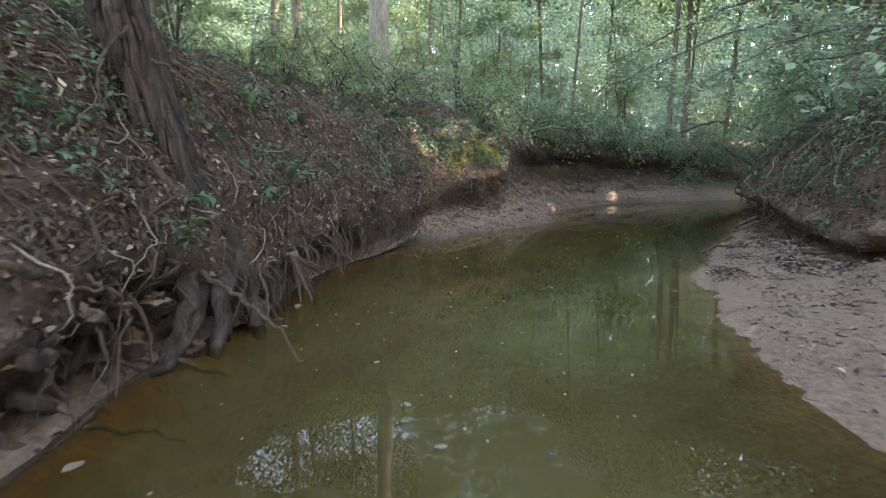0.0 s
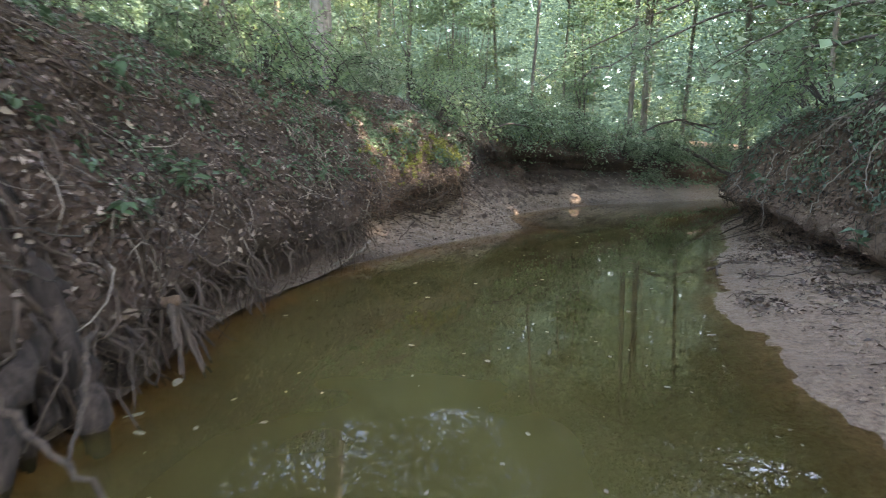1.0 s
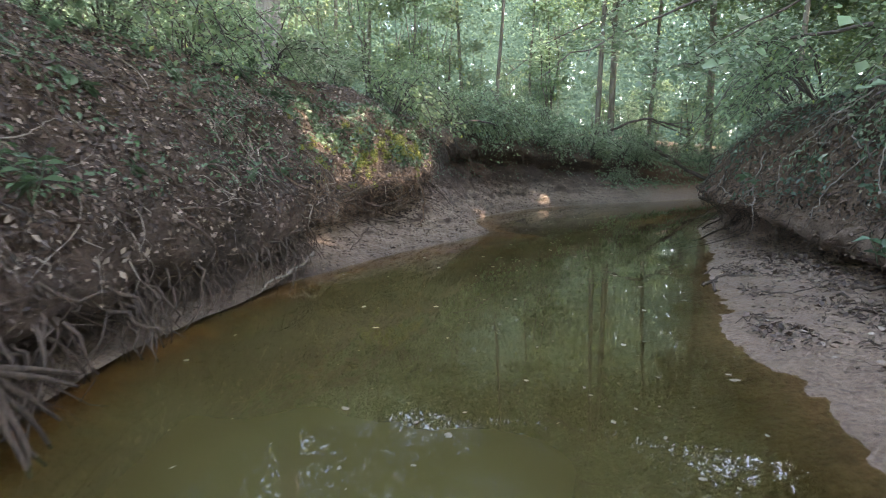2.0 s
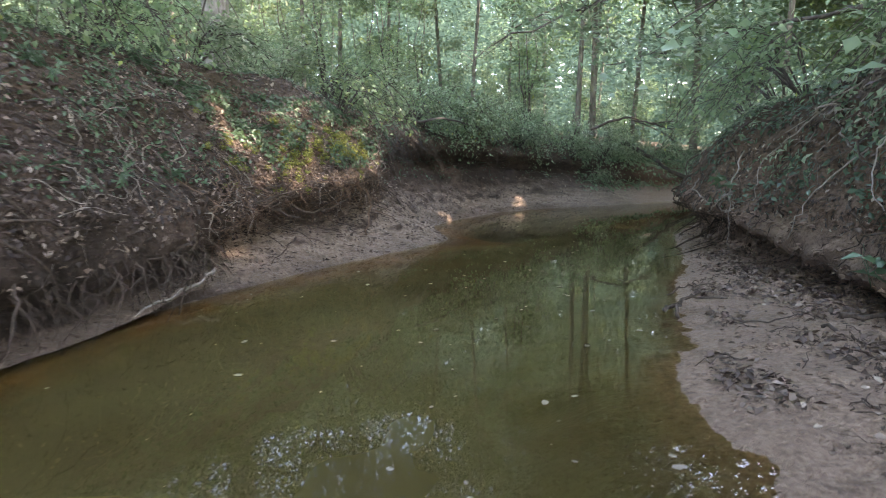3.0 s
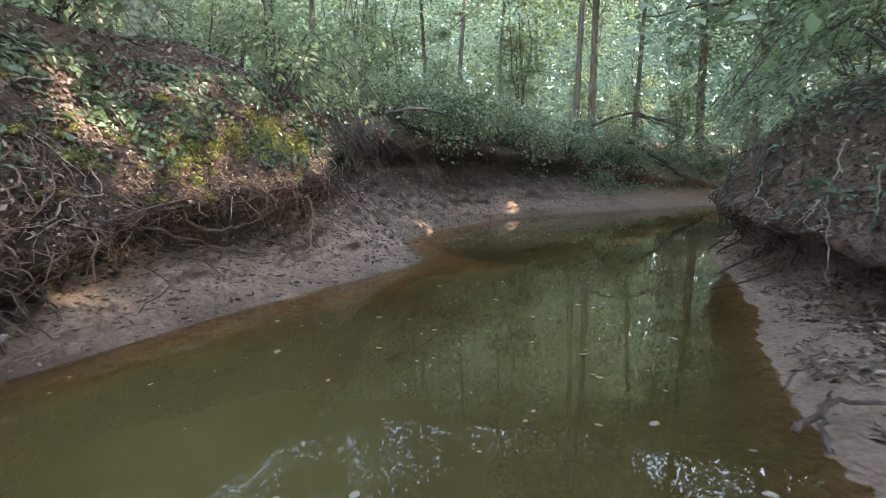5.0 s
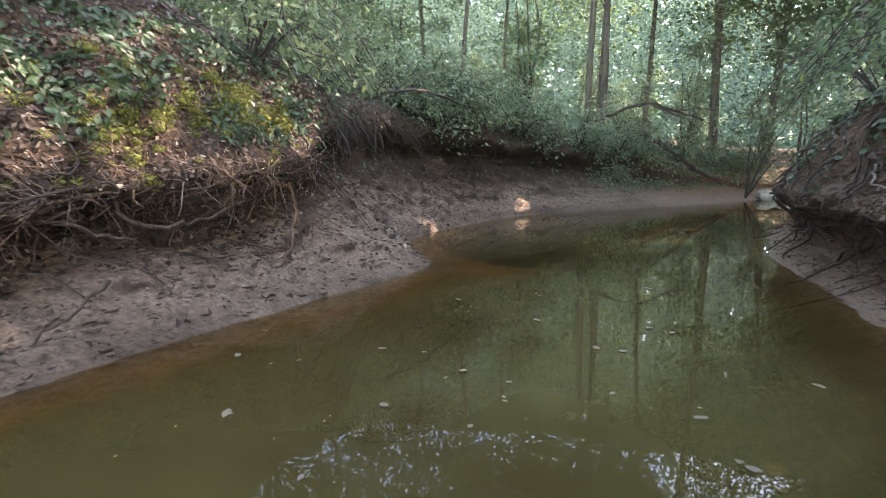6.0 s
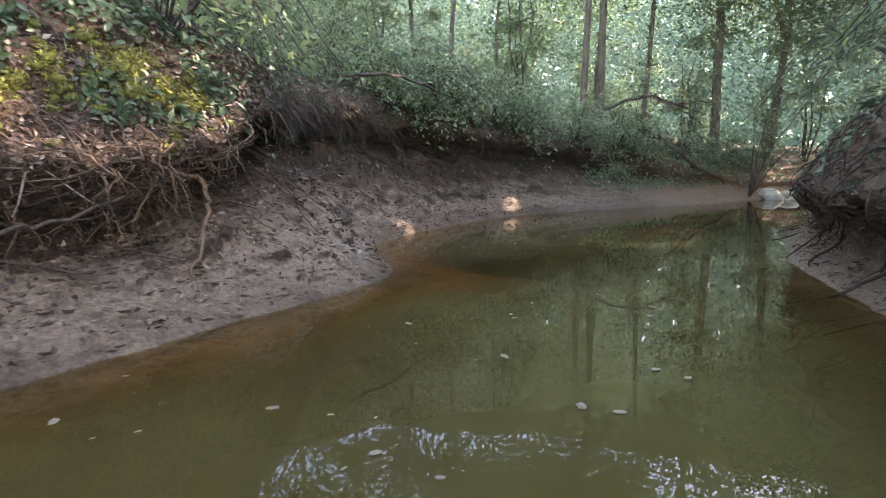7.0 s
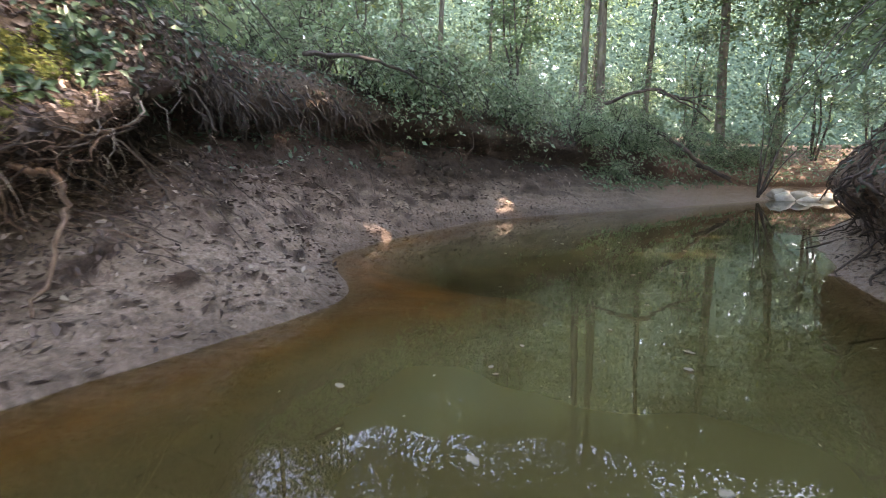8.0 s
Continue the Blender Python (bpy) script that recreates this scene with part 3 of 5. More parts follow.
def canopy_tree(x, y, lean, seed, height=12, r0=0.2, reach=(0, 0), leaves=9000, radius=4.6, leaf=0.26, deep=3.0):
    z = floor_z(x, y)
    t = thing("tree", "tall tree whose high crown is added for shade and reflections", "tree", "creekside trees", (x, y, z - 0.1))
    pts, rad = trunk_geo(height, r0, r0 * 0.4, lean, 0.05, seed)
    grow(t, "trunk", pts, rad, BARK, 10, 0.05)
    rr = np.random.default_rng(seed)
    clumps = rr.normal(size=(54, 3))
    clumps /= np.linalg.norm(clumps, axis=1, keepdims=True)
    clumps *= 0.3 + 0.7 * rr.random((54, 1)) ** 0.5
    clumps = clumps * [radius, radius, deep] + [reach[0], reach[1], height - 1.5]
    rng2 = random.Random(seed)
    for q in clumps[:12]:
        k = rng2.randint(6, 12)
        grow(t, "limb", wander(pts[k], q, 6, 0.12, rng2), taper(r0 * 0.32, 0.015, 7), BARK, 6)
    which = rr.integers(0, 54, leaves)
    pos = clumps[which] + rr.normal(size=(leaves, 3)) * (0.45 + 0.6 * rr.random(54))[which][:, None] * [1, 1, 0.5]
    keep = carve(pos + np.array((x, y, z - 0.1)), leaf)
    pos = pos[keep]
    count = len(pos)
    me = leaf_mesh("crown", LEAF_CROWN, pos, leaf * (0.6 + 0.8 * rr.random(count)), rr.normal(size=(count, 3)) * [.6, .6, .5] + [0, 0, .9], rr.normal(size=(count, 3)), 0.6)
    under("crown", me, t)


canopy_tree(-4.9, 3.0, (1.2, 0.3), 41, reach=(3.2, 0), leaves=5500)
canopy_tree(-4.4, 8.6, (0.8, 0.2), 42, reach=(2.0, 0.6), leaves=6500)
canopy_tree(13.4, 13.6, (-0.6, 0.8), 47, reach=(-1.6, 2.4), height=13, leaves=2200)
canopy_tree(13.2, 17.85, (0.2, 0.1), 49, r0=0.1, height=13, leaves=3000)
canopy_tree(29.0, 29.0, (0.2, 0.1), 52, height=10, leaves=8000, leaf=0.35, deep=4.5, radius=5.5)
canopy_tree(5.6, 24.6, (0.3, -0.8), 48, r0=0.08, reach=(0.2, 0.4), height=12, leaves=4200, leaf=0.16, deep=4.4)
canopy_tree(-3.9, 0.6, (0.5, 0.2), 58, height=8.5, reach=(1.4, 0.4), leaves=6000, radius=3.4)
canopy_tree(-4.3, 5.9, (0.5, 0.2), 59, height=8.5, reach=(1.4, 0.2), leaves=8000, radius=3.2)
canopy_tree(-3.6, 19.6, (0.3, -0.2), 60, r0=0.09, height=12, leaves=6500, leaf=0.185, deep=4.6)
canopy_tree(-0.6, 24.4, (0.3, -0.2), 61, r0=0.08, height=11.5, leaves=6500, leaf=0.185, deep=4.8)
canopy_tree(-6.6, 22.4, (0.3, -0.2), 62, height=13.5, leaves=8000, leaf=0.32, deep=4.0)
canopy_tree(2.6, 27.5, (0.3, -0.3), 53, r0=0.07, height=12, reach=(0.6, -0.6), leaves=6800, leaf=0.185, deep=5.0)
canopy_tree(8.3, 29.0, (0.3, -0.3), 54, r0=0.07, height=12, reach=(0.0, -0.8), leaves=5500, leaf=0.19)
canopy_tree(13.6, 31.5, (0.3, -0.3), 55, r0=0.08, height=13, reach=(0.0, -0.8), leaves=5500, leaf=0.2)
canopy_tree(24.5, 25.8, (0.3, -0.3), 56, height=11, leaves=8500, leaf=0.22, deep=5.0)
canopy_tree(21.5, 30.0, (0.3, -0.3), 57, height=11, leaves=8000, leaf=0.22, deep=5.0)
canopy_tree(-5.0, -3.5, (0.8, 0.0), 50, reach=(3.4, 0.0), leaves=5500)
# dense crowns out of view towards the sun, added to hold it off the creek
for k, (x, y) in enumerate(((15.0, 3.4), (17.0, 8.4), (15.6, 12.8), (20.5, 12.0), (13.8, -1.6), (17.6, 18.2), (19.2, 4.4), (22.6, 8.4), (21.2, 15.6), (20.8, 20.0), (17.6, 0.0), (25.0, 20.5))):
    canopy_tree(x, y, (0.3, 0.3), 70 + k, 14 + (k * 37) % 2, 0.17, (-0.4, 0.1), 10000 if k in (0, 2, 4, 9, 11) else 3600 if k in (5, 8) else 6600, 4.8, 0.41, 5.0)


# ---- far woods ----
def far_woods(count, seed, clumps, near, far, leaf, spread, low, tall, label, mat=LEAF_FAR):
    """Leaves in drifts between two distances, from one share of the distance up to another."""
    rr = np.random.default_rng(seed)
    a = np.radians(rr.uniform(-35, 150, clumps))
    r = rr.uniform(near, far, clumps)
    rise = low + (tall - low) * rr.random(clumps)
    # one wide break in the treetops, over the right bank
    a = np.where((np.abs(a - 0.78) < 0.12) & (np.abs(rise - 0.64) < 0.13), a + 0.5, a)
    c = np.stack([4 + r * np.cos(a), 8 + r * np.sin(a), 1.2 + r * rise], axis=1)
    which = rr.integers(0, clumps, count)
    pos = c[which] + rr.normal(size=(count, 3)) * [spread, spread, spread * 0.6]
    pos[:, 2] = np.maximum(pos[:, 2], 1.6)
    pos = pos[carve(pos)]
    count = len(pos)
    me = leaf_mesh("far_woods", mat, pos, leaf * (0.5 + rr.random(count)), rr.normal(size=(count, 3)) * [.4, .4, .3] + [0.2, -0.3, .8], rr.normal(size=(count, 3)), 0.6)
    tagged(new("far_woods", me), label, "woods", kind="stuff")


far_woods(250000, 77, 2600, 17, 44, 0.12, 1.3, 0.0, 0.42, "green woodland foliage beyond the creek")
# treetops above the view, for reflections; the lighter leaf colour stands in for sunlight
far_woods(110000, 79, 560, 24, 46, 0.30, 1.7, 0.38, 0.85, "treetops high over the woodland, sunlight put into a lighter leaf colour", LEAF_WOOD)
far_woods(110000, 78, 1700, 48, 85, 0.27, 2.6, 0.0, 0.40, "dense sunlit woodland closing the distance")


# ---- distant woodland ----
DISTANCE, n, l, p = material("distant_woodland")
l.new(ramp(n, l, noise_tex(n, l, 0.35, 10, 0.75), [(0.3, (0.045, 0.08, 0.05)), (0.5, (0.07, 0.115, 0.072)), (0.7, (0.115, 0.165, 0.10))]), p.inputs["Base Color"])
p.inputs["Roughness"].default_value = 1.0
holes = n.new("ShaderNodeBsdfTransparent")
gaps = n.new("ShaderNodeMixShader")
l.new(span(n, l, noise_tex(n, l, 0.6, 8, 0.75), 0.62, 0.645), gaps.inputs[0])
l.new(p.outputs[0], gaps.inputs[1])
l.new(holes.outputs[0], gaps.inputs[2])
l.new(gaps.outputs[0], n["Material Output"].inputs[0])
g = Geo()
ring, high = 72, 5
verts = []
for i in range(ring + 1):
    a = radians(-60 + 230 * i / ring)
    for k in range(high + 1):
        r = 100 + 6 * noise.noise(Vector((i * 0.7, k * 0.9, 0)))
        verts.append(Vector((5 + r * math.cos(a), 10 + r * math.sin(a), -2 + 52 * k / high)))
g.add(verts, [(i * (high + 1) + k, (i + 1) * (high + 1) + k, (i + 1) * (high + 1) + k + 1, i * (high + 1) + k + 1) for i in range(ring) for k in range(high)])
tagged(new("backdrop", g.mesh("backdrop", DISTANCE)), "hazy pale green woodland far behind the trees", "backdrop", kind="structure")


# ---- leaf litter ----
def ground_samples(count, keep, seed):
    """Random places on the ground's faces: point and normal."""
    r = random.Random(seed)
    out, faces, sizes = [], [], []
    for f in G_F:
        a, b, c, d = (G_V[k] for k in f)
        if keep((a + c) / 2):
            area = (b - a).cross(d - a).length
            if area < 0.8:
                faces.append(f)
                sizes.append(min(area, 0.02))
    for f in r.choices(faces, sizes, k=count):
        a, b, c, d = (G_V[k] for k in f)
        cr = (b - a).cross(d - a)
        u, v = r.random(), r.random()
        out.append((a * (1 - u) * (1 - v) + b * u * (1 - v) + c * u * v + d * (1 - u) * v, -cr.normalized() if cr.z < 0 else cr.normalized()))
    return out


def litter(name, label, count, keep, size, seed, lift=0.012, tilt=0.35, mat=None, category="leaf litter", width=0.55):
    got = ground_samples(count, keep, seed)
    pos = np.array([tuple(q) for q, _ in got])
    nor = np.array([tuple(m) for _, m in got]) + RNG.normal(size=(count, 3)) * tilt
    pos = pos + nor / np.linalg.norm(nor, axis=1, keepdims=True) * lift
    me = leaf_mesh(name, mat or LITTER, pos, size * (0.5 + RNG.random(count)), nor, unit(count), width, 0.12, 0.2)
    return tagged(new(name, me), label, category, kind="stuff")


def patchy(q, scale, low):
    return noise.noise(q * scale + Vector((7, 1, 4))) > low


litter("leaf_litter", "brown dead leaves strewn over the bank slopes", 9000, lambda q: q.z > 1.3 and 0 < q.y < 26 and -9 < q.x < 17, 0.075, 3)
litter("leaf_litter", "thick brown leaf litter on the steep bank slope", 32000, lambda q: 0.8 < q.z < 2.7 and 1 < q.y < 14 and -4.2 < q.x < 2.5 and patchy(q, 0.9, -0.45), 0.046, 5)
litter("leaf_litter", "tan and brown dead leaves caught on the clay bank", 9000, lambda q: 0.7 < q.z < 2.7 and 4 < q.y < 11.2 and 4.6 < q.x < 9.5 and patchy(q, 1.2, -0.25), 0.052, 9, 0.014, 0.5)
litter("leaf_litter", "scattered dead leaves on the dark clay slope", 5200, lambda q: 0.42 < q.z <= 1.15 and 0 < q.y < 24 and -9 < q.x < 1.6, 0.052, 4)
litter("leaf_litter", "dead leaves, moss bits and crumbs over the bared roots", 4300, lambda q: 0.8 < q.z < 2.2 and 10 < q.y < 13.6 and -1.4 < q.x < 1.8 and patchy(q, 2.2, -0.3), 0.032, 10, 0.02, 0.6)
litter("leaf_litter", "wet dark leaves and bits trodden into the mud shore", 5200, lambda q: 0.02 < q.z <= (1.0 if q.y > 10 else 0.5) and 2 < q.y < 23 and -3 < q.x < 10 and patchy(q, 1.3, -0.2), 0.05, 6, 0.006, 0.35, WET_LITTER)
litter("leaf_litter", "brown wet leaves and bits washed up on the sandbar", 3400, lambda q: 0.03 < q.z <= 0.45 and 5.8 < q.y < 11 and 2.8 < q.x < 7 and patchy(q, 1.5, -0.02), 0.058, 7, 0.01, 0.5, WET_LITTER)
litter("leaf_litter", "pale and brown fallen leaves scattered on the mud shore", 1500, lambda q: 0.03 < q.z <= 1.2 and 9.5 < q.y < 23 and -1 < q.x < 9, 0.06, 11, 0.012, 0.6)
litter("mud_crumbs", "small lumps and crumbs of drying mud", 2600, lambda q: 0.03 < q.z <= 0.9 and 2 < q.y < 23 and -3 < q.x < 11, 0.05, 8, 0.004, 0.5, GROUND, "mud", 0.9)
litter("ground_ivy", "small green ivy and seedling leaves on the bank top", 9000, lambda q: q.z > 1.55 and 1 < q.y < 26 and -9 < q.x < 17 and patchy(q, 0.7, 0.02), 0.055, 12, 0.09, 0.5, LEAF_HERB, "ivy")
litter("ground_ivy", "small creeping leaves among litter on the slope", 2600, lambda q: 1.1 < q.z < 2.8 and 0.5 < q.y < 11 and -4.5 < q.x < 0 and patchy(q, 1.4, 0.12), 0.05, 14, 0.06, 0.6, LEAF_HERB, "ivy")
litter("ground_ivy", "green seedlings and creepers thick along the bank crest", 3600, lambda q: 1.75 < q.z < 3.2 and 3.5 < q.y < 12 and -5.5 < q.x < 0.5 and patchy(q, 1.1, -0.1), 0.05, 16, 0.10, 0.6, LEAF_HERB, "ivy")
litter("ground_ivy", "small green leaves and sprigs on the mossy bank", 2400, lambda q: 1.3 < q.z < 2.3 and 10.4 < q.y < 13.2 and -1.2 < q.x < 1.4 and patchy(q, 2.4, 0.0), 0.07, 17, 0.05, 0.8, LEAF_HERB, "ivy")
litter("ground_ivy", "trailing ivy sprigs over the clay bank and its litter", 2600, lambda q: 0.8 < q.z < 2.6 and 5 < q.y < 13 and 4.8 < q.x < 9 and patchy(q, 1.8, 0.0), 0.075, 18, 0.05, 0.7, LEAF_IVY, "ivy")
litter("ground_ivy", "low green groundcover on the bank beyond the pool", 6000, lambda q: q.z > 0.45 and 20 < q.y < 33 and 9 < q.x < 25 and patchy(q, 0.5, -0.5), 0.12, 15, 0.10, 0.5, LEAF_SHRUB, "ivy")
litter("ground_ivy", "dark glossy ivy leaves trailing over the bank's edge", 7000, lambda q: q.z > 0.95 and q.y > 6 and ((q.x > 5.2 and q.y < 17 and q.z > 1.1) or (q.y > 12.8 and q.x < 14)) and q.y < 26 and patchy(q, 1.1, -0.15), 0.07, 13, 0.05, 0.6, LEAF_IVY, "ivy")

litter("ground_ivy", "thick ivy and bramble leaves over the bank's shoulder", 2800, lambda q: 1.2 < q.z < 3.0 and 6.5 < q.y < 14 and 4.8 < q.x < 10.5 and patchy(q, 1.3, -0.05), 0.07, 21, 0.10, 0.7, LEAF_SHRUB, "ivy")
litter("leaf_litter", "dead leaves and twigs lying on the overhanging brow", 3200, lambda q: 1.45 < q.z < 2.8 and 12.6 < q.y < 19 and -0.5 < q.x < 4.5, 0.05, 19, 0.014, 0.5)
litter("ground_ivy", "dark ivy and seedlings on the overhanging brow", 3600, lambda q: 1.4 < q.z < 2.9 and 12.6 < q.y < 22 and -0.5 < q.x < 8, 0.06, 20, 0.06, 0.7, LEAF_IVY, "ivy")


def mud_clods(name, label, count, keep, size, seed):
    """Low lumps of mud, each a squashed twenty-sided clod, sunk into the shore."""
    bm = bmesh.new()
    bmesh.ops.create_icosphere(bm, subdivisions=1, radius=1.0)
    ico = np.array([tuple(v.co) for v in bm.verts])
    tri = np.array([[v.index for v in f.verts] for f in bm.faces])
    bm.free()
    got = ground_samples(count, keep, seed)
    rr = np.random.default_rng(seed)
    verts, faces = [], []
    for k, (q, m) in enumerate(got):
        c = ico * (0.7 + 0.6 * rr.random((len(ico), 1))) * size * (0.4 + 1.2 * rr.random() ** 2) * [1, 0.6 + 0.8 * rr.random(), 0.45]
        a = rr.random() * 6.3
        turn = np.array([[math.cos(a), -math.sin(a), 0], [math.sin(a), math.cos(a), 0], [0, 0, 1]])
        verts.append(c @ turn + np.array(tuple(q)))
        faces.append(tri + k * len(ico))
    me = bpy.data.meshes.new(name)
    me.from_pydata(np.concatenate(verts).tolist(), [], np.concatenate(faces).tolist())
    me.materials.append(GROUND)
    tagged(new(name, me), label, "mud", kind="stuff")


mud_clods("mud_clods", "lumps and clods of trodden mud on the shore", 2800, lambda q: 0.02 < q.z < 1.2 and 9.6 < q.y < 21 and -1 < q.x < 8, 0.032, 31)
mud_clods("mud_clods", "small clods and pebbles of mud on the sandbar", 900, lambda q: 0.03 < q.z < 0.4 and 2 < q.y < 11 and 2.2 < q.x < 7, 0.026, 32)
mud_clods("clay_clods", "crumbly clods of earth on the steep bank", 1400, lambda q: 0.15 < q.z < 2.0 and 1 < q.y < 16 and (q.x < 1.5 or q.x > 4.8), 0.04, 33)
mud_clods("clay_clods", "crumbs and clods of red-brown clay on the bank face", 1100, lambda q: 0.3 < q.z < 1.8 and 5 < q.y < 14 and q.x > 4.8, 0.038, 34)


# ---- old tree on the left bank, with its roots ----
def old_tree():
    t = thing("old_tree", "old creekside tree with shaggy peeling dark bark and bared roots", "tree", at=(-1.85, 4.3, 0.2))
    o = Vector((-1.85, 4.3, 0.2))
    line = [Vector(q) - o for q in bend((-1.84, 4.40, -0.1), (-1.90, 4.35, 0.5), (-2.08, 4.30, 1.2), (-2.33, 4.35, 2.0), (-2.5, 4.40, 3.2), (-2.6, 4.5, 6.0), (-2.7, 4.6, 9.5), steps=5, wob=0.012, seed=3)]
    rad = [float(np.interp(i, (0, 5, 10, 15, 20, 30), (0.20, 0.19, 0.18, 0.18, 0.17, 0.11))) for i in range(len(line))]
    g = Geo()
    rng2 = random.Random(8)
    sides = 44
    fine_line, fine_rad = [], []
    for i in range(len(line) - 1):
        for f in (0, 0.25, 0.5, 0.75):
            fine_line.append(line[i].lerp(line[i + 1], f))
            fine_rad.append(rad[i] + (rad[i + 1] - rad[i]) * f)
    g.tube(fine_line, fine_rad, sides)
    for i in range(len(fine_line)):
        for k in range(sides):
            a = 2 * math.pi * k / sides
            c = Vector((math.cos(a) * 1.6, math.sin(a) * 1.6, 0))
            ridge = abs(noise.noise(Vector((c.x * 2.6, c.y * 2.6, i * 0.045)))) * 0.95
            shag = noise.noise(Vector((c.x * 7, c.y * 7, i * 0.10))) * 0.34
            lobe = noise.noise(Vector((c.x * 0.9, c.y * 0.9, i * 0.02 + 4))) * 0.30
            j = i * sides + k
            g.v[j] = fine_line[i] + (g.v[j] - fine_line[i]) * (0.76 + ridge + shag + lobe)
    under("trunk", g.mesh("trunk", BARK_OLD), t)
    for k in range(64):
        i = rng2.randint(3, 20)
        a = rng2.uniform(-2.6, 0.9)
        f = Geo()
        ln, w = rng2.randint(4, 7), rng2.uniform(0.012, 0.035)
        way = []
        for s in range(ln):
            at = min(i + s - ln // 2, len(line) - 1)
            gap = rad[at] * (1.08 + (0.16 if s == 0 else 0.02 * rng2.random()))
            way.append(line[at] + Vector((math.cos(a + 0.06 * s), math.sin(a + 0.06 * s), 0)) * gap + Vector((0, 0, rng2.gauss(0, 0.02))))
        f.tube(way, [w * (0.25 + math.sin(math.pi * (s + 0.4) / (ln - 0.2))) for s in range(ln)], 7, 0.3, 0.4)
        under("bark_flap", f.mesh("bark_flap", BARK_OLD), t)
    k = 0
    for end, r0, mid in [((-1.62, 4.95, -0.1), .09, (-1.62, 4.7, .3)), ((-1.5, 4.3, -0.15), .10, (-1.52, 4.35, .2)), ((-1.62, 3.75, -0.12), .085, (-1.62, 4.0, .35)), ((-1.78, 3.35, -0.1), .08, (-1.8, 3.7, .35)),
                         ((-2.0, 2.9, -0.05), .075, (-1.95, 3.5, .5)), ((-2.1, 2.5, 0.2), .07, (-2.1, 3.3, .75)), ((-2.5, 2.9, 0.75), .07, (-2.3, 3.6, .95)), ((-1.72, 5.5, 0.1), .06, (-1.75, 5.0, .55)),
                         ((-1.85, 3.1, -0.1), .055, (-1.7, 3.6, .15)), ((-1.7, 4.05, -0.1), .06, (-1.62, 4.2, .4)), ((-2.0, 2.2, -0.05), .065, (-2.15, 2.9, .35)), ((-1.95, 1.7, -0.05), .07, (-2.2, 2.3, .45))]:
        k += 1
        start = Vector((-1.86 + 0.08 * math.cos(k), 4.3 + 0.12 * math.sin(k), 0.55 + 0.3 * (k % 3) / 2))
        way = [q - o for q in bend(tuple(start), mid, end, steps=6, wob=0.022, seed=k)]
        grow(t, "root", way, [r0 * (1.25 - 0.75 * i / (len(way) - 1)) for i in range(len(way))], BARK_OLD, 9, 0.22)
    return t


old_tree()


def clay_block(q, size, seed):
    """A broken, angular lump of the bank, worn round at its edges."""
    bm = bmesh.new()
    bmesh.ops.create_icosphere(bm, subdivisions=4, radius=1.0)
    rng4 = random.Random(seed)
    cuts = [(Vector((rng4.gauss(0, 1), rng4.gauss(0, 1), rng4.gauss(0, 1))).normalized(), rng4.uniform(0.45, 0.85)) for _ in range(9)]
    for v in bm.verts:
        c = v.co.copy()
        for m, d in cuts:
            over = c.dot(m) - d
            if over > 0:
                c -= m * over * 0.85
        c *= 1 + 0.34 * noise.noise(c * 1.9 + Vector((seed, 0, 0))) + 0.20 * noise.noise(c * 5 + Vector((0, seed, 0))) + 0.08 * noise.noise(c * 12)
        v.co = Vector((c.x * size[0], c.y * size[1], c.z * size[2]))
    me = bpy.data.meshes.new("clay_block")
    bm.to_mesh(me)
    bm.free()
    me.materials.append(GROUND)
    me.shade_smooth()
    ob = new("clay_block", me)
    ob.location, ob.rotation_euler = q, (rng4.uniform(-.4, .4), rng4.uniform(-.4, .4), rng4.uniform(0, 6))
    tagged(ob, "crumbling block of dark brown clay fallen at the water's edge", "clay block", "fallen clay blocks")


rng = random.Random(71)
for k in range(14):
    y = 1.2 + 2.8 * (k + rng.random()) / 14
    r = rng.uniform(0.10, 0.2)
    clay_block((-1.97 + rng.gauss(0, 0.06), y, rng.choice((0.02, 0.08, 0.2, 0.36, 0.5))), (r * rng.uniform(.8, 1.4), r * rng.uniform(.9, 1.6), r * rng.uniform(.6, .9)), k)


def bank_roots(name, label, rows, mat=ROOT):
    """Loose thick roots, each through given places."""
    for i, (pts, r) in enumerate(rows):
        way = bend(*pts, steps=6, wob=0.014, seed=i + 31)
        t = thing(name, label, "root", name + "s", way[0])
        grow(t, "strand", [q - way[0] for q in way], taper(r, r * 0.45, len(way)), mat, 7, 0.12)


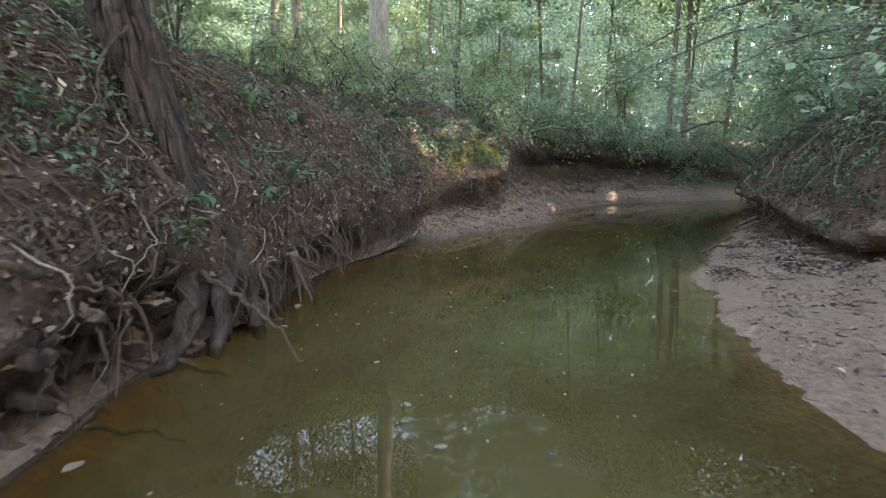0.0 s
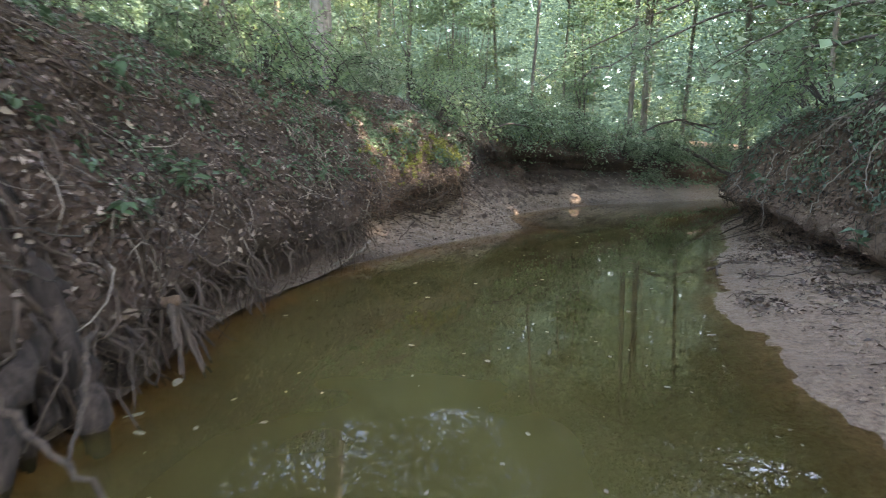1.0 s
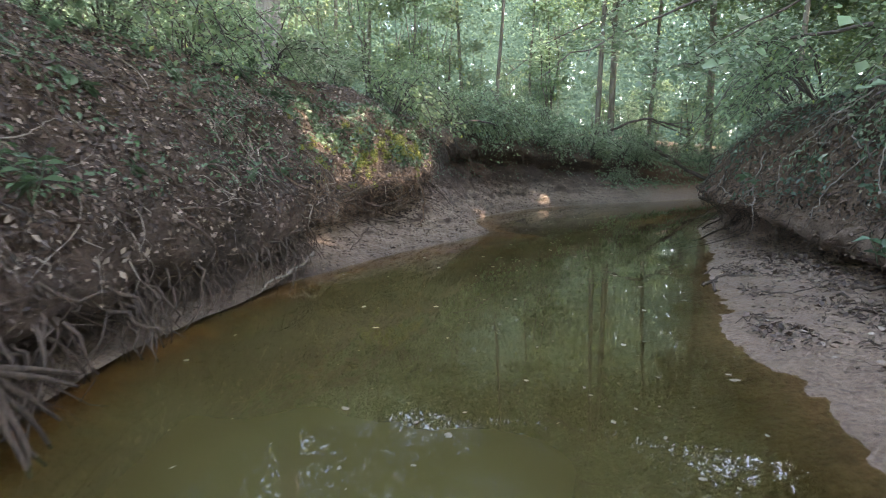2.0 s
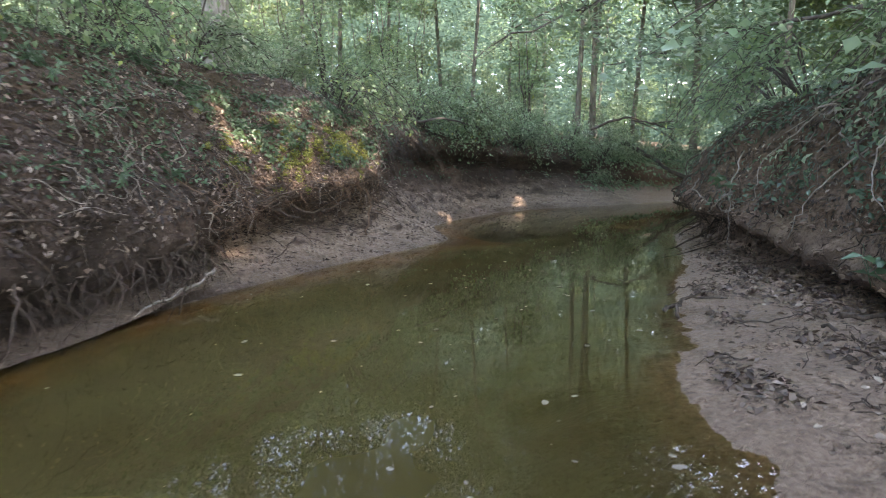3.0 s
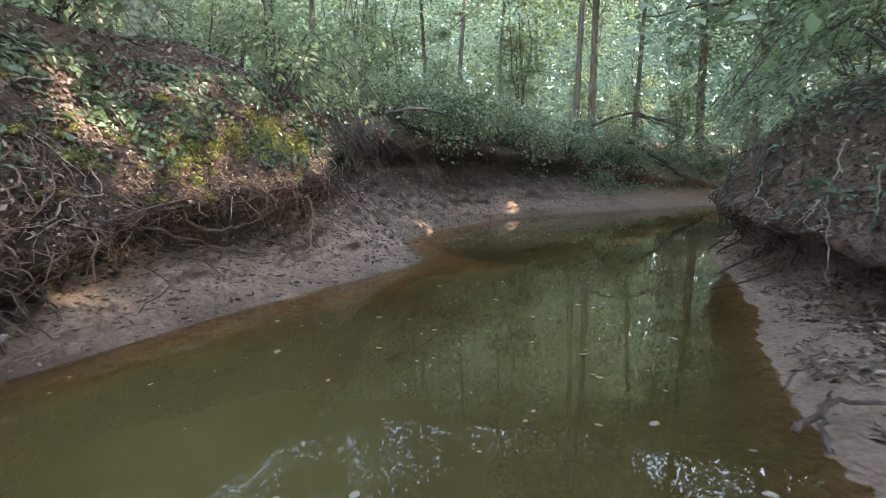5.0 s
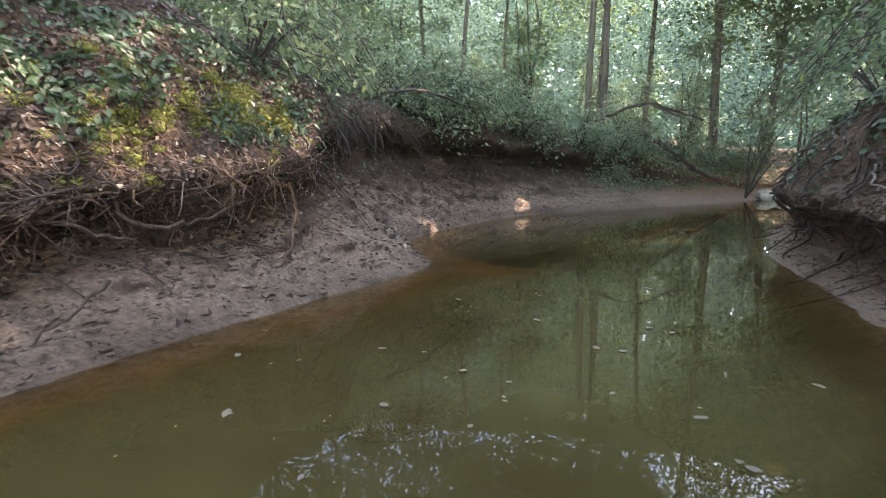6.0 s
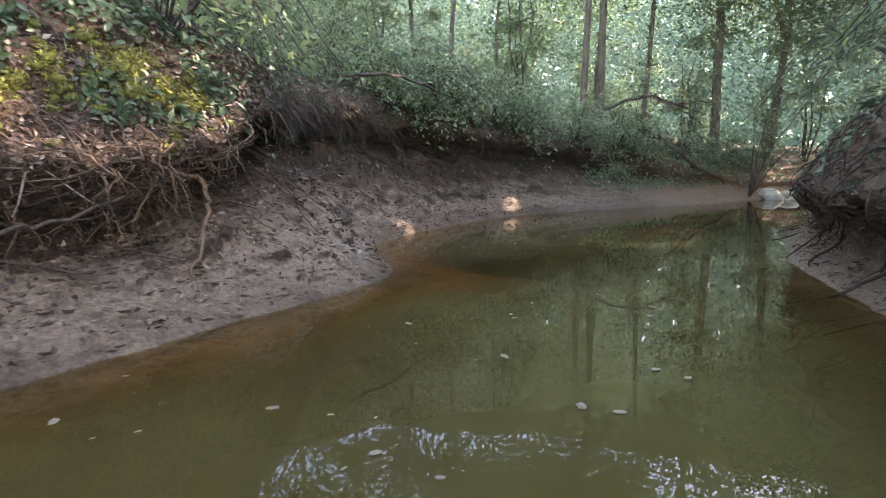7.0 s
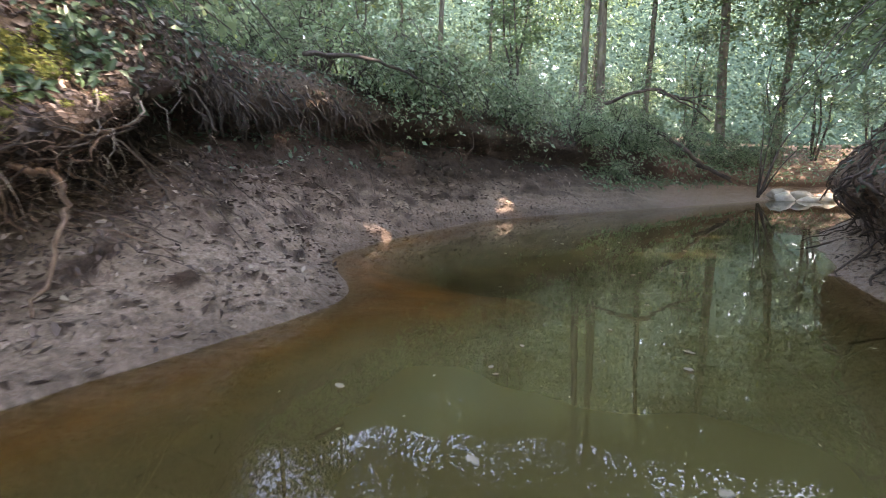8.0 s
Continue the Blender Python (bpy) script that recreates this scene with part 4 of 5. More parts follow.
bank_roots("bared_root", "grey-brown bared root twisting down the clay bank", [
    (((-2.45, 3.2, 1.05), (-2.2, 3.15, 0.85), (-1.98, 3.15, 0.7), (-1.9, 3.3, 0.5)), .028), (((-1.98, 3.15, 0.72), (-1.88, 3.5, 0.95), (-1.8, 3.8, 1.1)), .018), (((-2.05, 3.9, 1.3), (-1.75, 4.15, 0.85), (-1.62, 4.5, 0.3)), .03),
    (((-1.65, 3.7, .55), (-1.4, 3.6, .42), (-1.15, 3.5, .28), (-0.9, 3.48, -.03)), .020), (((-1.45, 4.3, .5), (-1.3, 3.95, .4), (-1.15, 3.5, .28)), .017), (((-2.3, 2.6, .7), (-2.05, 2.55, .35), (-1.9, 2.7, -.05)), .05),
    (((-2.3, 2.0, .8), (-2.0, 2.1, .3), (-1.75, 2.3, -.1)), .07), (((-2.5, 1.5, .7), (-2.1, 1.7, .3), (-1.8, 1.9, -.1)), .08), (((-2.2, 2.9, .2), (-1.95, 3.15, .14), (-1.8, 3.45, -.02)), .035), (((-2.4, 2.3, .5), (-2.0, 2.75, .3), (-1.85, 3.2, .05)), .03),
    (((-1.8, 5.0, 1.0), (-1.62, 5.0, .7), (-1.55, 5.25, .35), (-1.6, 5.6, .05)), .02), (((-1.7, 5.6, 1.0), (-1.55, 5.3, .6), (-1.5, 5.1, .2), (-1.45, 4.9, -.05)), .016), (((-1.75, 6.2, .9), (-1.45, 5.7, .5), (-1.4, 5.5, .1)), .018)])
bank_roots("vine", "pale woody vine hanging beside the old trunk", [
    (((-2.22, 4.05, 2.25), (-2.38, 3.95, 2.0), (-2.3, 3.8, 1.6), (-2.15, 3.75, 1.35), (-1.95, 3.8, 0.95), (-1.85, 3.9, 0.6)), .014),
    (((-2.15, 4.2, 2.05), (-2.0, 4.3, 1.95), (-1.96, 4.45, 1.75), (-1.98, 4.55, 1.4), (-2.0, 4.4, 1.2)), .013),
    (((-2.7, 3.2, 2.2), (-2.75, 3.2, 1.7), (-2.6, 3.2, 1.35), (-2.55, 3.2, 1.0)), .014)], ROOT)
star = thing("root_stump", "cut root stump with pale roots radiating over the bank", "root", at=(-1.44, 5.17, 0.43))
rng = random.Random(44)
g = Geo()
g.tube([(-0.05, 0, 0), (0.0, 0, 0.01), (0.05, -0.01, 0.02)], [.032, .04, .03], 9, 0.25)
under("knob", g.mesh("knob", ROOT_RED), star)
for k in range(13):
    a = rng.uniform(-0.4, 3.6)
    e = Vector((0.12 + 0.10 * rng.random(), math.cos(a) * 0.45, -0.42 * abs(math.sin(a)) - 0.06))
    grow(star, "root", wander((0, 0, 0), e, 5, 0.10, rng), taper(0.022, 0.008, 6), ROOT, 6, 0.1)


# ---- root curtains under the banks ----
def curtain(name, label, stations, side, count, z_hi, z_lo, r, out, mat, seed, drop=0.0):
    """Fine roots that hang from the bank's lip, each a part of its own."""
    rng3 = random.Random(seed)
    w = LW if side < 0 else RW
    i0 = stations[len(stations) // 2]
    o = Vector((*w[i0], 0.3))
    t = thing(name, label, "roots", at=o)
    for k in range(count):
        i = rng3.choice(stations)
        a, b = Vector((*LW[i], 0)), Vector((*RW[i], 0))
        n_out = (b - a).normalized() * (1 if side > 0 else -1)
        along = Vector((-n_out.y, n_out.x, 0))
        z0 = rng3.uniform(*z_hi)
        ray = G_TREE.ray_cast(Vector((*w[i], z0)) - n_out * 1.4, n_out)
        if ray[0] is None:
            continue
        top = ray[0] + n_out * 0.03
        z1 = max(rng3.uniform(*z_lo), -0.08) if not drop else z0 - rng3.uniform(drop * 0.4, drop)
        foot = Vector((top.x, top.y, z1)) - n_out * rng3.uniform(*out) * (2.2 if k % 5 == 0 else 1) + along * rng3.gauss(0, 0.38 if k % 3 == 0 else 0.2)
        mid = top.lerp(foot, 0.4) - n_out * rng3.uniform(0.02, 0.09) + along * rng3.gauss(0, 0.05)
        way = [q - o for q in bend(tuple(top), tuple(mid), tuple(foot), steps=3, wob=0.02, seed=seed * 999 + k)]
        rr = r * rng3.choice((0.35, 0.45, 0.6, 0.8, 1.2, 1.9))
        grow(t, "strand", way, taper(rr, rr * 0.4, len(way)), mat, 5, 0.15)


curtain("root_curtain", "curtain of thin grey roots hanging from clay into the creek", station_near(-1, 4.3, 7.0), -1, 170, (.26, .56), (-.06, .2), .009, (.0, .2), ROOT, 3)
curtain("root_curtain", "fringe of fibrous roots along the foot of the bank", station_near(-1, 6.6, 9.8), -1, 190, (.28, .6), (-.06, .25), .008, (.0, .18), ROOT, 4)
curtain("root_curtain", "tangle of fine roots beside the old tree", station_near(-1, 2.0, 4.6), -1, 26, (.3, .9), (-.05, .2), .010, (.02, .15), ROOT, 5)
curtain("rusty_roots", "rust-brown mesh of bared roots below the mossy bank", station_near(-1, 9.6, 12.6), -1, 150, (.75, 1.5), (.2, .5), .0055, (.0, .2), ROOT_RED, 6, 0.45)
curtain("root_fringe", "dark fringe of hanging rootlets under the bank's lip", station_near(-1, 13.2, 17.2), -1, 280, (1.6, 2.2), (.2, .5), .008, (.0, .25), DARK_TWIG, 7, 0.55)
curtain("root_fringe", "thin roots dangling below the overhanging shrubs", station_near(-1, 16.8, 22.5), -1, 130, (1.55, 2.1), (.2, .5), .007, (.0, .3), ROOT, 8, 0.7)
curtain("root_fringe", "fine pale roots fringing an undercut clay bank", station_near(1, 6.0, 11.6), 1, 260, (.45, 1.1), (.2, .5), .0055, (-.02, .06), ROOT, 9, 0.3)
curtain("root_fringe", "dark roots hanging on the shaded bank's corner", station_near(1, 11.4, 16.0), 1, 70, (.6, 1.8), (.2, .5), .009, (-.02, .06), ROOT, 10, 0.4)


curtain("rootlet_fringe", "thin dry stems and rootlets hanging down the clay face", station_near(-1, 4.6, 10.2), -1, 170, (.7, 1.7), (.2, .5), .0045, (.0, .12), TWIG, 11, 0.5)
curtain("rootlet_fringe", "thin dangling stems on the mossy bank", station_near(-1, 10.0, 13.4), -1, 90, (1.0, 1.9), (.2, .5), .0045, (.0, .15), TWIG, 12, 0.6)


def face_point(side, i, z, proud):
    """A place on the bank's face at a station and height, a little proud of it."""
    w = LW if side < 0 else RW
    n_out = Vector((*(RW[i] - LW[i]), 0)).normalized() * (1 if side > 0 else -1)
    hit = G_TREE.ray_cast(Vector((*w[i], z)) - n_out * 1.2, n_out)
    return hit[0] - n_out * proud if hit[0] else None


def root_web(name, label, stations, side, count, z_range, reach, rise, r, mat, seed, proud=(0.0, 0.09)):
    """Roots that creep along the bank's face."""
    rng3 = random.Random(seed)
    t = None
    for k in range(count):
        i = rng3.choice(stations)
        z = rng3.uniform(*z_range)
        j = min(max(i + rng3.randint(-reach, reach), 0), ROWS_N - 1)
        z2 = z + rng3.uniform(*rise)
        pts = [face_point(side, int(i + (j - i) * f), z + (z2 - z) * f + rng3.gauss(0, 0.05), rng3.uniform(*proud) if 0 < f < 1 else 0.01) for f in (0, 0.35, 0.7, 1)]
        if any(q is None for q in pts) or max((pts[m] - pts[m + 1]).length for m in range(3)) > 0.8:
            continue
        if t is None:
            t = thing(name, label, "roots", at=pts[0])
            o = pts[0]
        way = [q - o for q in bend(*[tuple(q) for q in pts], steps=3, wob=0.010, seed=seed * 77 + k)]
        rr = r * rng3.uniform(0.4, 1.7)
        grow(t, "strand", way, taper(rr, rr * 0.4, len(way)), mat, 5, 0.1)


root_web("rusty_roots", "rust-brown web of roots over the sunlit clay", station_near(-1, 9.4, 12.7), -1, 210, (.6, 1.35), 6, (-.4, .2), .0040, ROOT_RED, 21, (0.02, 0.18))
root_web("rusty_roots", "tangle of tan rootlets under the mossy lip", station_near(-1, 10.6, 12.9), -1, 90, (.55, 1.1), 4, (-.35, .35), .007, ROOT, 30, (0.04, 0.26))
root_web("bank_roots", "bare grey roots and stems creeping over the clay slope", station_near(-1, 2.2, 9.6), -1, 170, (.4, 2.2), 9, (-.7, .2), .009, ROOT, 22)
root_web("bank_roots", "thin brown roots on the clay face below the shrubs", station_near(-1, 12.8, 21), -1, 120, (.9, 1.9), 6, (-.6, .1), .008, ROOT, 23)
root_web("bank_roots", "tan creeper stems and roots over the clay bank", station_near(1, 5.6, 12.0), 1, 80, (.6, 2.2), 12, (-.8, .5), .007, ROOT, 24, (0.0, 0.16))
root_web("creepers", "tangle of pale dry creeper stems over the clay bank", station_near(1, 5.2, 9.0), 1, 34, (1.4, 2.5), 9, (-.8, .8), .009, TWIG, 33, (0.03, 0.34))
root_web("bank_roots", "dark roots over the shaded bank corner", station_near(1, 10.8, 17.0), 1, 170, (.15, 2.0), 8, (-.8, .2), .013, ROOT, 25, (0.0, 0.16))


root_web("gnarled_roots", "thick gnarled dark roots knotted at the water's edge", station_near(-1, 0.6, 4.1), -1, 20, (.02, .75), 9, (-.35, .3), .036, BARK_OLD, 26, (0.0, 0.13))
root_web("gnarled_roots", "knotted grey roots and mud under the old tree", station_near(-1, 0.6, 4.3), -1, 14, (.02, .9), 8, (-.4, .3), .016, ROOT, 27, (0.02, 0.15))
root_web("bank_twigs", "thin dead twigs and vine stems over the leafy slope", station_near(-1, 0.8, 10.5), -1, 130, (.8, 2.6), 12, (-.6, .6), .0045, TWIG, 28, (0.01, 0.14))
root_web("bank_twigs", "thin dark stems caught on the bank slope", station_near(-1, 0.8, 12.5), -1, 120, (.8, 2.6), 12, (-.5, .6), .005, DARK_TWIG, 29, (0.01, 0.2))


# ---- mossy tuft on the bank ----
def moss_clump(q, size, seed):
    rr = np.random.default_rng(seed)
    count = 150
    d = rr.normal(size=(count, 3))
    d /= np.linalg.norm(d, axis=1, keepdims=True)
    pos = d * [size * 1.1, size * 1.7, size * 0.9] * (0.6 + 0.6 * rr.random((count, 1)))
    g = Geo()
    g.tube([(0, 0, -size * .5), (0, 0, -size * .25), (0, 0, size * .1), (0, 0, size * .3)], [size * .5, size * .75, size * .7, size * .3], 9, 0.3)
    t = thing("moss_clump", "cushion of yellow-green moss on the clay bank", "moss", "moss clumps", q)
    under("cushion", g.mesh("cushion", MOSS), t)
    tag = under("fronds", leaf_mesh("fronds", MOSS, pos, size * 0.42 * (0.5 + rr.random(count)), d + rr.normal(size=(count, 3)) * .5, rr.normal(size=(count, 3)), 0.5), t)
    tag["kind"] = "stuff"


rng = random.Random(17)
for k in range(165):
    y0, z0, dy, dz = ((12.1, 1.6, 0.22, 0.14), (11.3, 1.45, 0.35, 0.2), (10.8, 1.35, 0.5, 0.25))[k % 3 if k > 50 else 0]
    y_at = rng.gauss(y0, dy)
    near = min(range(ROWS_N), key=lambda i: abs(LW[i][1] - y_at))
    q = face_point(-1, near, min(1.95, max(1.0, rng.gauss(z0, dz))), 0.0)
    if q:
        moss_clump(q, rng.uniform(0.025, 0.07), 60 + k)


def plant(name, label, seed, leaves, leaf, height, mat, group, width=0.5):
    """A small herb: stems from one root and a few leaves on each."""
    t = thing(name, label, "plant", group)
    rng3 = random.Random(seed)
    pos, nor, alo, size = [], [], [], []
    g = Geo()
    for k in range(3):
        a = rng3.uniform(0, 6.28)
        tip = Vector((math.cos(a) * height * .45, math.sin(a) * height * .45, height * rng3.uniform(.7, 1)))
        way = wander((0, 0, -0.03), tip, 4, 0.08, rng3)
        g.tube(way, taper(0.004, 0.002, 5), 4, join=0 if k else None)
        for j in range(leaves):
            q = way[rng3.randint(2, 4)]
            b = rng3.uniform(0, 6.28)
            pos.append(tuple(q)), alo.append((math.cos(b), math.sin(b), rng3.uniform(-.3, .3))), nor.append((rng3.gauss(0, .35), rng3.gauss(0, .35), 1)), size.append(leaf * rng3.uniform(.7, 1.2))
    under("stem", g.mesh("stem", LEAF_HERB), t)
    under("leaves", leaf_mesh("leaves", mat, pos, size, nor, alo, width, 0.1, 0.25), t)
    return t


herbs = [plant("seedling", "green woodland seedling on the leafy slope", 1, 5, 0.10, 0.25, LEAF_HERB, "seedlings"), plant("seedling", "broad-leaved green seedling rooted in leaf litter", 2, 4, 0.15, 0.32, LEAF_HERB, "seedlings", 0.6),
         plant("fern", "small pale-green fern tuft on the bank", 3, 9, 0.13, 0.28, LEAF_HERB, "ferns", 0.28), plant("grass_tuft", "tuft of arching green grass blades", 4, 9, 0.26, 0.12, LEAF_HERB, "grass tufts", 0.10)]
rng = random.Random(91)
made = 0
while made < 150:
    x, y = rng.uniform(-5.5, 13), rng.uniform(1.5, 24)
    z = floor_z(x, y)
    if z < 1.25 or near_creek(x, y, 0.5, 0.5) or (x > 2 and y > 14 and rng.random() < 0.4):
        continue
    put(herbs[rng.choice((0, 0, 1, 2, 3))], x, y, rng.uniform(0, 360), rng.uniform(0.45, 1.1))
    made += 1
made = 0
while made < 45:
    q = face_point(-1, rng.choice(station_near(-1, 3.0, 10.5)), rng.uniform(0.9, 2.5), 0.0)
    if q:
        copy_thing(herbs[rng.choice((0, 0, 1, 2, 3))], pose(q.x, q.y, q.z, rng.gauss(0, 14), 35 + rng.gauss(0, 14), rng.gauss(0, 40))).scale = (rng.uniform(0.3, 0.75),) * 3
    made += 1
for q, kind, size in (((-1.75, 3.64, 0.72), 2, 0.8), ((-1.8, 3.72, 0.5), 2, 0.7), ((-2.45, 3.3, 1.3), 0, 1.2), ((-1.6, 4.9, 0.95), 1, 0.6), ((-1.6, 5.3, 0.95), 1, 0.6), ((-1.6, 6.0, 1.1), 0, 1.2), ((0.1, 11.6, 1.75), 1, 0.6), ((-0.05, 11.3, 1.8), 3, 0.55), ((0.62, 12.35, 1.7), 1, 0.8), ((0.45, 12.15, 1.55), 1, 0.6), ((-0.25, 11.1, 1.6), 0, 0.7), ((0.55, 12.2, 1.75), 1, 0.7), ((0.3, 12.0, 1.8), 1, 0.8), ((5.35, 9.4, 1.0), 1, 0.9), ((4.9, 7.0, 0.4), 1, 1.0)):
    copy_thing(herbs[kind], pose(*q, 0, 0, rng.uniform(0, 360))).scale = (size,) * 3


# ---- shrubs overhanging the far bank ----
def lip_shrub(seed, mat, leaves=1500, leaf=0.075, spread=1.0, droop=0.5):
    """Arching branches that lean out over the creek along +x."""
    t = thing("shrub", "bushy evergreen shrub hanging over the creek bank", "shrub", "bank shrubs")
    rng3 = random.Random(seed)
    ends = []
    for k in range(9):
        a = rng3.gauss(0, 0.8)
        ln = spread * rng3.uniform(.7, 1.3)
        top = Vector((math.cos(a) * ln * .5, math.sin(a) * ln * .6, ln * rng3.uniform(.3, .7)))
        tip = Vector((math.cos(a) * ln * 1.1, math.sin(a) * ln * 1.1, ln * rng3.uniform(-droop * 1.2, .35)))
        way = bend((0, 0, -0.1), tuple(top), tuple(tip), steps=4, wob=0.02, seed=seed * 50 + k)
        g = Geo()
        g.tube(way, taper(0.014, 0.004, len(way)), 5)
        for j in range(6):
            at = rng3.randint(3, 7)
            e = way[at] + Vector((rng3.gauss(.1, .2), rng3.gauss(0, .22), rng3.gauss(-.05, .14)))
            br = wander(way[at], e, 3, 0.1, rng3)
            g.tube(br, taper(0.006, 0.002, 4), 3, join=at * 5)
            ends += br[1:]
        ends += way[4:]
        under("branch", g.mesh("branch", DARK_TWIG), t)
    rr = np.random.default_rng(seed)
    ends = np.array([tuple(e) for e in ends])
    which = rr.integers(0, len(ends), leaves)
    pos = ends[which] + rr.normal(size=(leaves, 3)) * 0.075
    me = leaf_mesh("foliage", mat, pos, leaf * (0.5 + rr.random(leaves)), rr.normal(size=(leaves, 3)) * [.6, .6, .4] + [0.2, 0, .8], rr.normal(size=(leaves, 3)) + [.3, 0, -.6], 0.5)
    under("foliage", me, t)["kind"] = "stuff"
    return t


shrubs = [lip_shrub(1, LEAF_SHRUB, 1500, 0.075, 1.0, 0.2), lip_shrub(2, LEAF_SHRUB, 1200, 0.08, 1.2, 0.3), lip_shrub(3, LEAF_SHRUB, 800, 0.09, 0.9, 0.7), lip_shrub(4, LEAF_WOOD, 700, 0.085, 1.3, 0.2)]
rng = random.Random(23)


def along_bank(side, st_lo, st_hi, count, back, kinds, lift=0.0):
    for k in range(count):
        st = st_lo + (st_hi - st_lo) * (k + rng.uniform(0.1, 0.9)) / count
        i = int(np.argmin(np.abs(ST - st)))
        a, b = Vector((*LW[i], 0)), Vector((*RW[i], 0))
        n_out = (b - a).normalized() * (1 if side > 0 else -1)
        q = (a if side < 0 else b) + n_out * rng.uniform(*back)
        ang = math.degrees(math.atan2(-n_out.y, -n_out.x)) + rng.gauss(0, 22)
        ob = copy_thing(shrubs[rng.choice(kinds)], pose(q.x, q.y, floor_z(q.x, q.y) - 0.03 + lift, 0, 0, ang))
        ob.scale = (rng.uniform(0.8, 1.2),) * 3


along_bank(-1, 13.0, 15.5, 12, (1.45, 2.0), (0, 1, 3))
along_bank(-1, 13.2, 15.2, 6, (1.05, 1.35), (2,))
along_bank(-1, 12.6, 15.8, 10, (2.0, 3.2), (0, 1, 3))
along_bank(-1, 11.6, 12.6, 3, (2.4, 3.2), (3,))
copy_thing(shrubs[3], pose(0.75, 13.3, 2.1, 0, 0, -15))
along_bank(-1, 15.6, 17.5, 8, (2.0, 3.5), (0, 1))
along_bank(-1, 3.2, 10.5, 11, (2.5, 3.6), (0, 3))
along_bank(1, 8.6, 11.8, 3, (1.4, 2.4), (1, 3))
along_bank(1, 12.5, 15.5, 4, (1.6, 2.4), (0, 1))
along_bank(1, 6.2, 8.6, 2, (2.8, 3.4), (3,))
for src in herbs + shrubs:
    for o in (*src.children_recursive, src):
        bpy.data.objects.remove(o)


# ---- tree on the right bank, its branches over the water ----
def reaching_tree():
    o = Vector((7.4, 9.0, floor_z(7.4, 9.0) - 0.1))
    t = thing("leaning_tree", "thin tree reaching leafy and bare twigs over the creek", "tree", at=o)
    grow(t, "trunk", [Vector(q) - o for q in bend(tuple(o), (7.2, 9.0, 3.6), (7.0, 9.3, 5.5), (6.6, 9.8, 8.5), steps=4, wob=0.02, seed=4)], taper(0.09, 0.03, 13), BARK, 8)
    rng3 = random.Random(12)
    rr = np.random.default_rng(12)
    for n_b, (pts, leaves, bare) in enumerate([(((7.2, 8.9, 3.3), (5.9, 7.6, 3.15), (4.6, 7.4, 2.95), (3.7, 8.2, 2.45)), 760, 16), (((7.1, 9.2, 3.9), (6.0, 9.9, 3.75), (4.8, 9.7, 3.5), (3.4, 9.0, 2.9), (2.3, 8.5, 2.4)), 900, 8),
                                               (((7.1, 9.5, 3.2), (6.6, 10.4, 3.2), (5.6, 10.8, 3.0), (4.3, 10.4, 2.6)), 800, 8), (((7.3, 8.8, 2.9), (6.4, 7.6, 2.7), (5.6, 6.9, 2.6), (4.9, 6.2, 2.45)), 420, 18),
                                               (((7.0, 9.2, 4.4), (5.4, 11.2, 4.3), (3.8, 12.6, 3.6), (3.0, 13.2, 3.0)), 700, 6)]):
        way = bend(*pts, steps=5, wob=0.02, seed=n_b)
        br = grow(t, "branch", [q - o for q in way], taper(0.03, 0.006, len(way)), DARK_TWIG, 6)
        ends = []
        for k in range(bare + 12):
            at = rng3.randint(4, len(way) - 1)
            e = way[at] + Vector((rng3.gauss(-.15, .3), rng3.gauss(0, .32), rng3.gauss(-.08, .22)))
            tw = wander(way[at], e, 4, 0.12, rng3)
            grow(br, "twig", [q - o for q in tw], taper(0.006, 0.002, 5), DARK_TWIG if k % 3 else TWIG, 4, 0)
            if k >= bare:
                ends += tw[2:]
        ends = np.array([tuple(e - o) for e in ends])
        pos = ends[rr.integers(0, len(ends), leaves)] + rr.normal(size=(leaves, 3)) * [.16, .16, .08]
        me = leaf_mesh("foliage", LEAF_SHRUB, pos, 0.085 * (0.6 + 0.8 * rr.random(leaves)), rr.normal(size=(leaves, 3)) * [.4, .4, .3] + [0, 0, 1], rr.normal(size=(leaves, 3)), 0.5)
        under("foliage", me, t)["kind"] = "stuff"
        if n_b in (0, 2, 3):
            pos = ends[rr.integers(0, len(ends), 70)] + rr.normal(size=(70, 3)) * [.22, .22, .16]
            me = leaf_mesh("broad_leaves", LEAF_SHRUB, pos, 0.17 * (0.6 + 0.6 * rr.random(70)), rr.normal(size=(70, 3)) * [.5, .5, .3] + [0, -.3, .9], rr.normal(size=(70, 3)), 0.75)
            under("broad_leaves", me, t)["kind"] = "stuff"


reaching_tree()

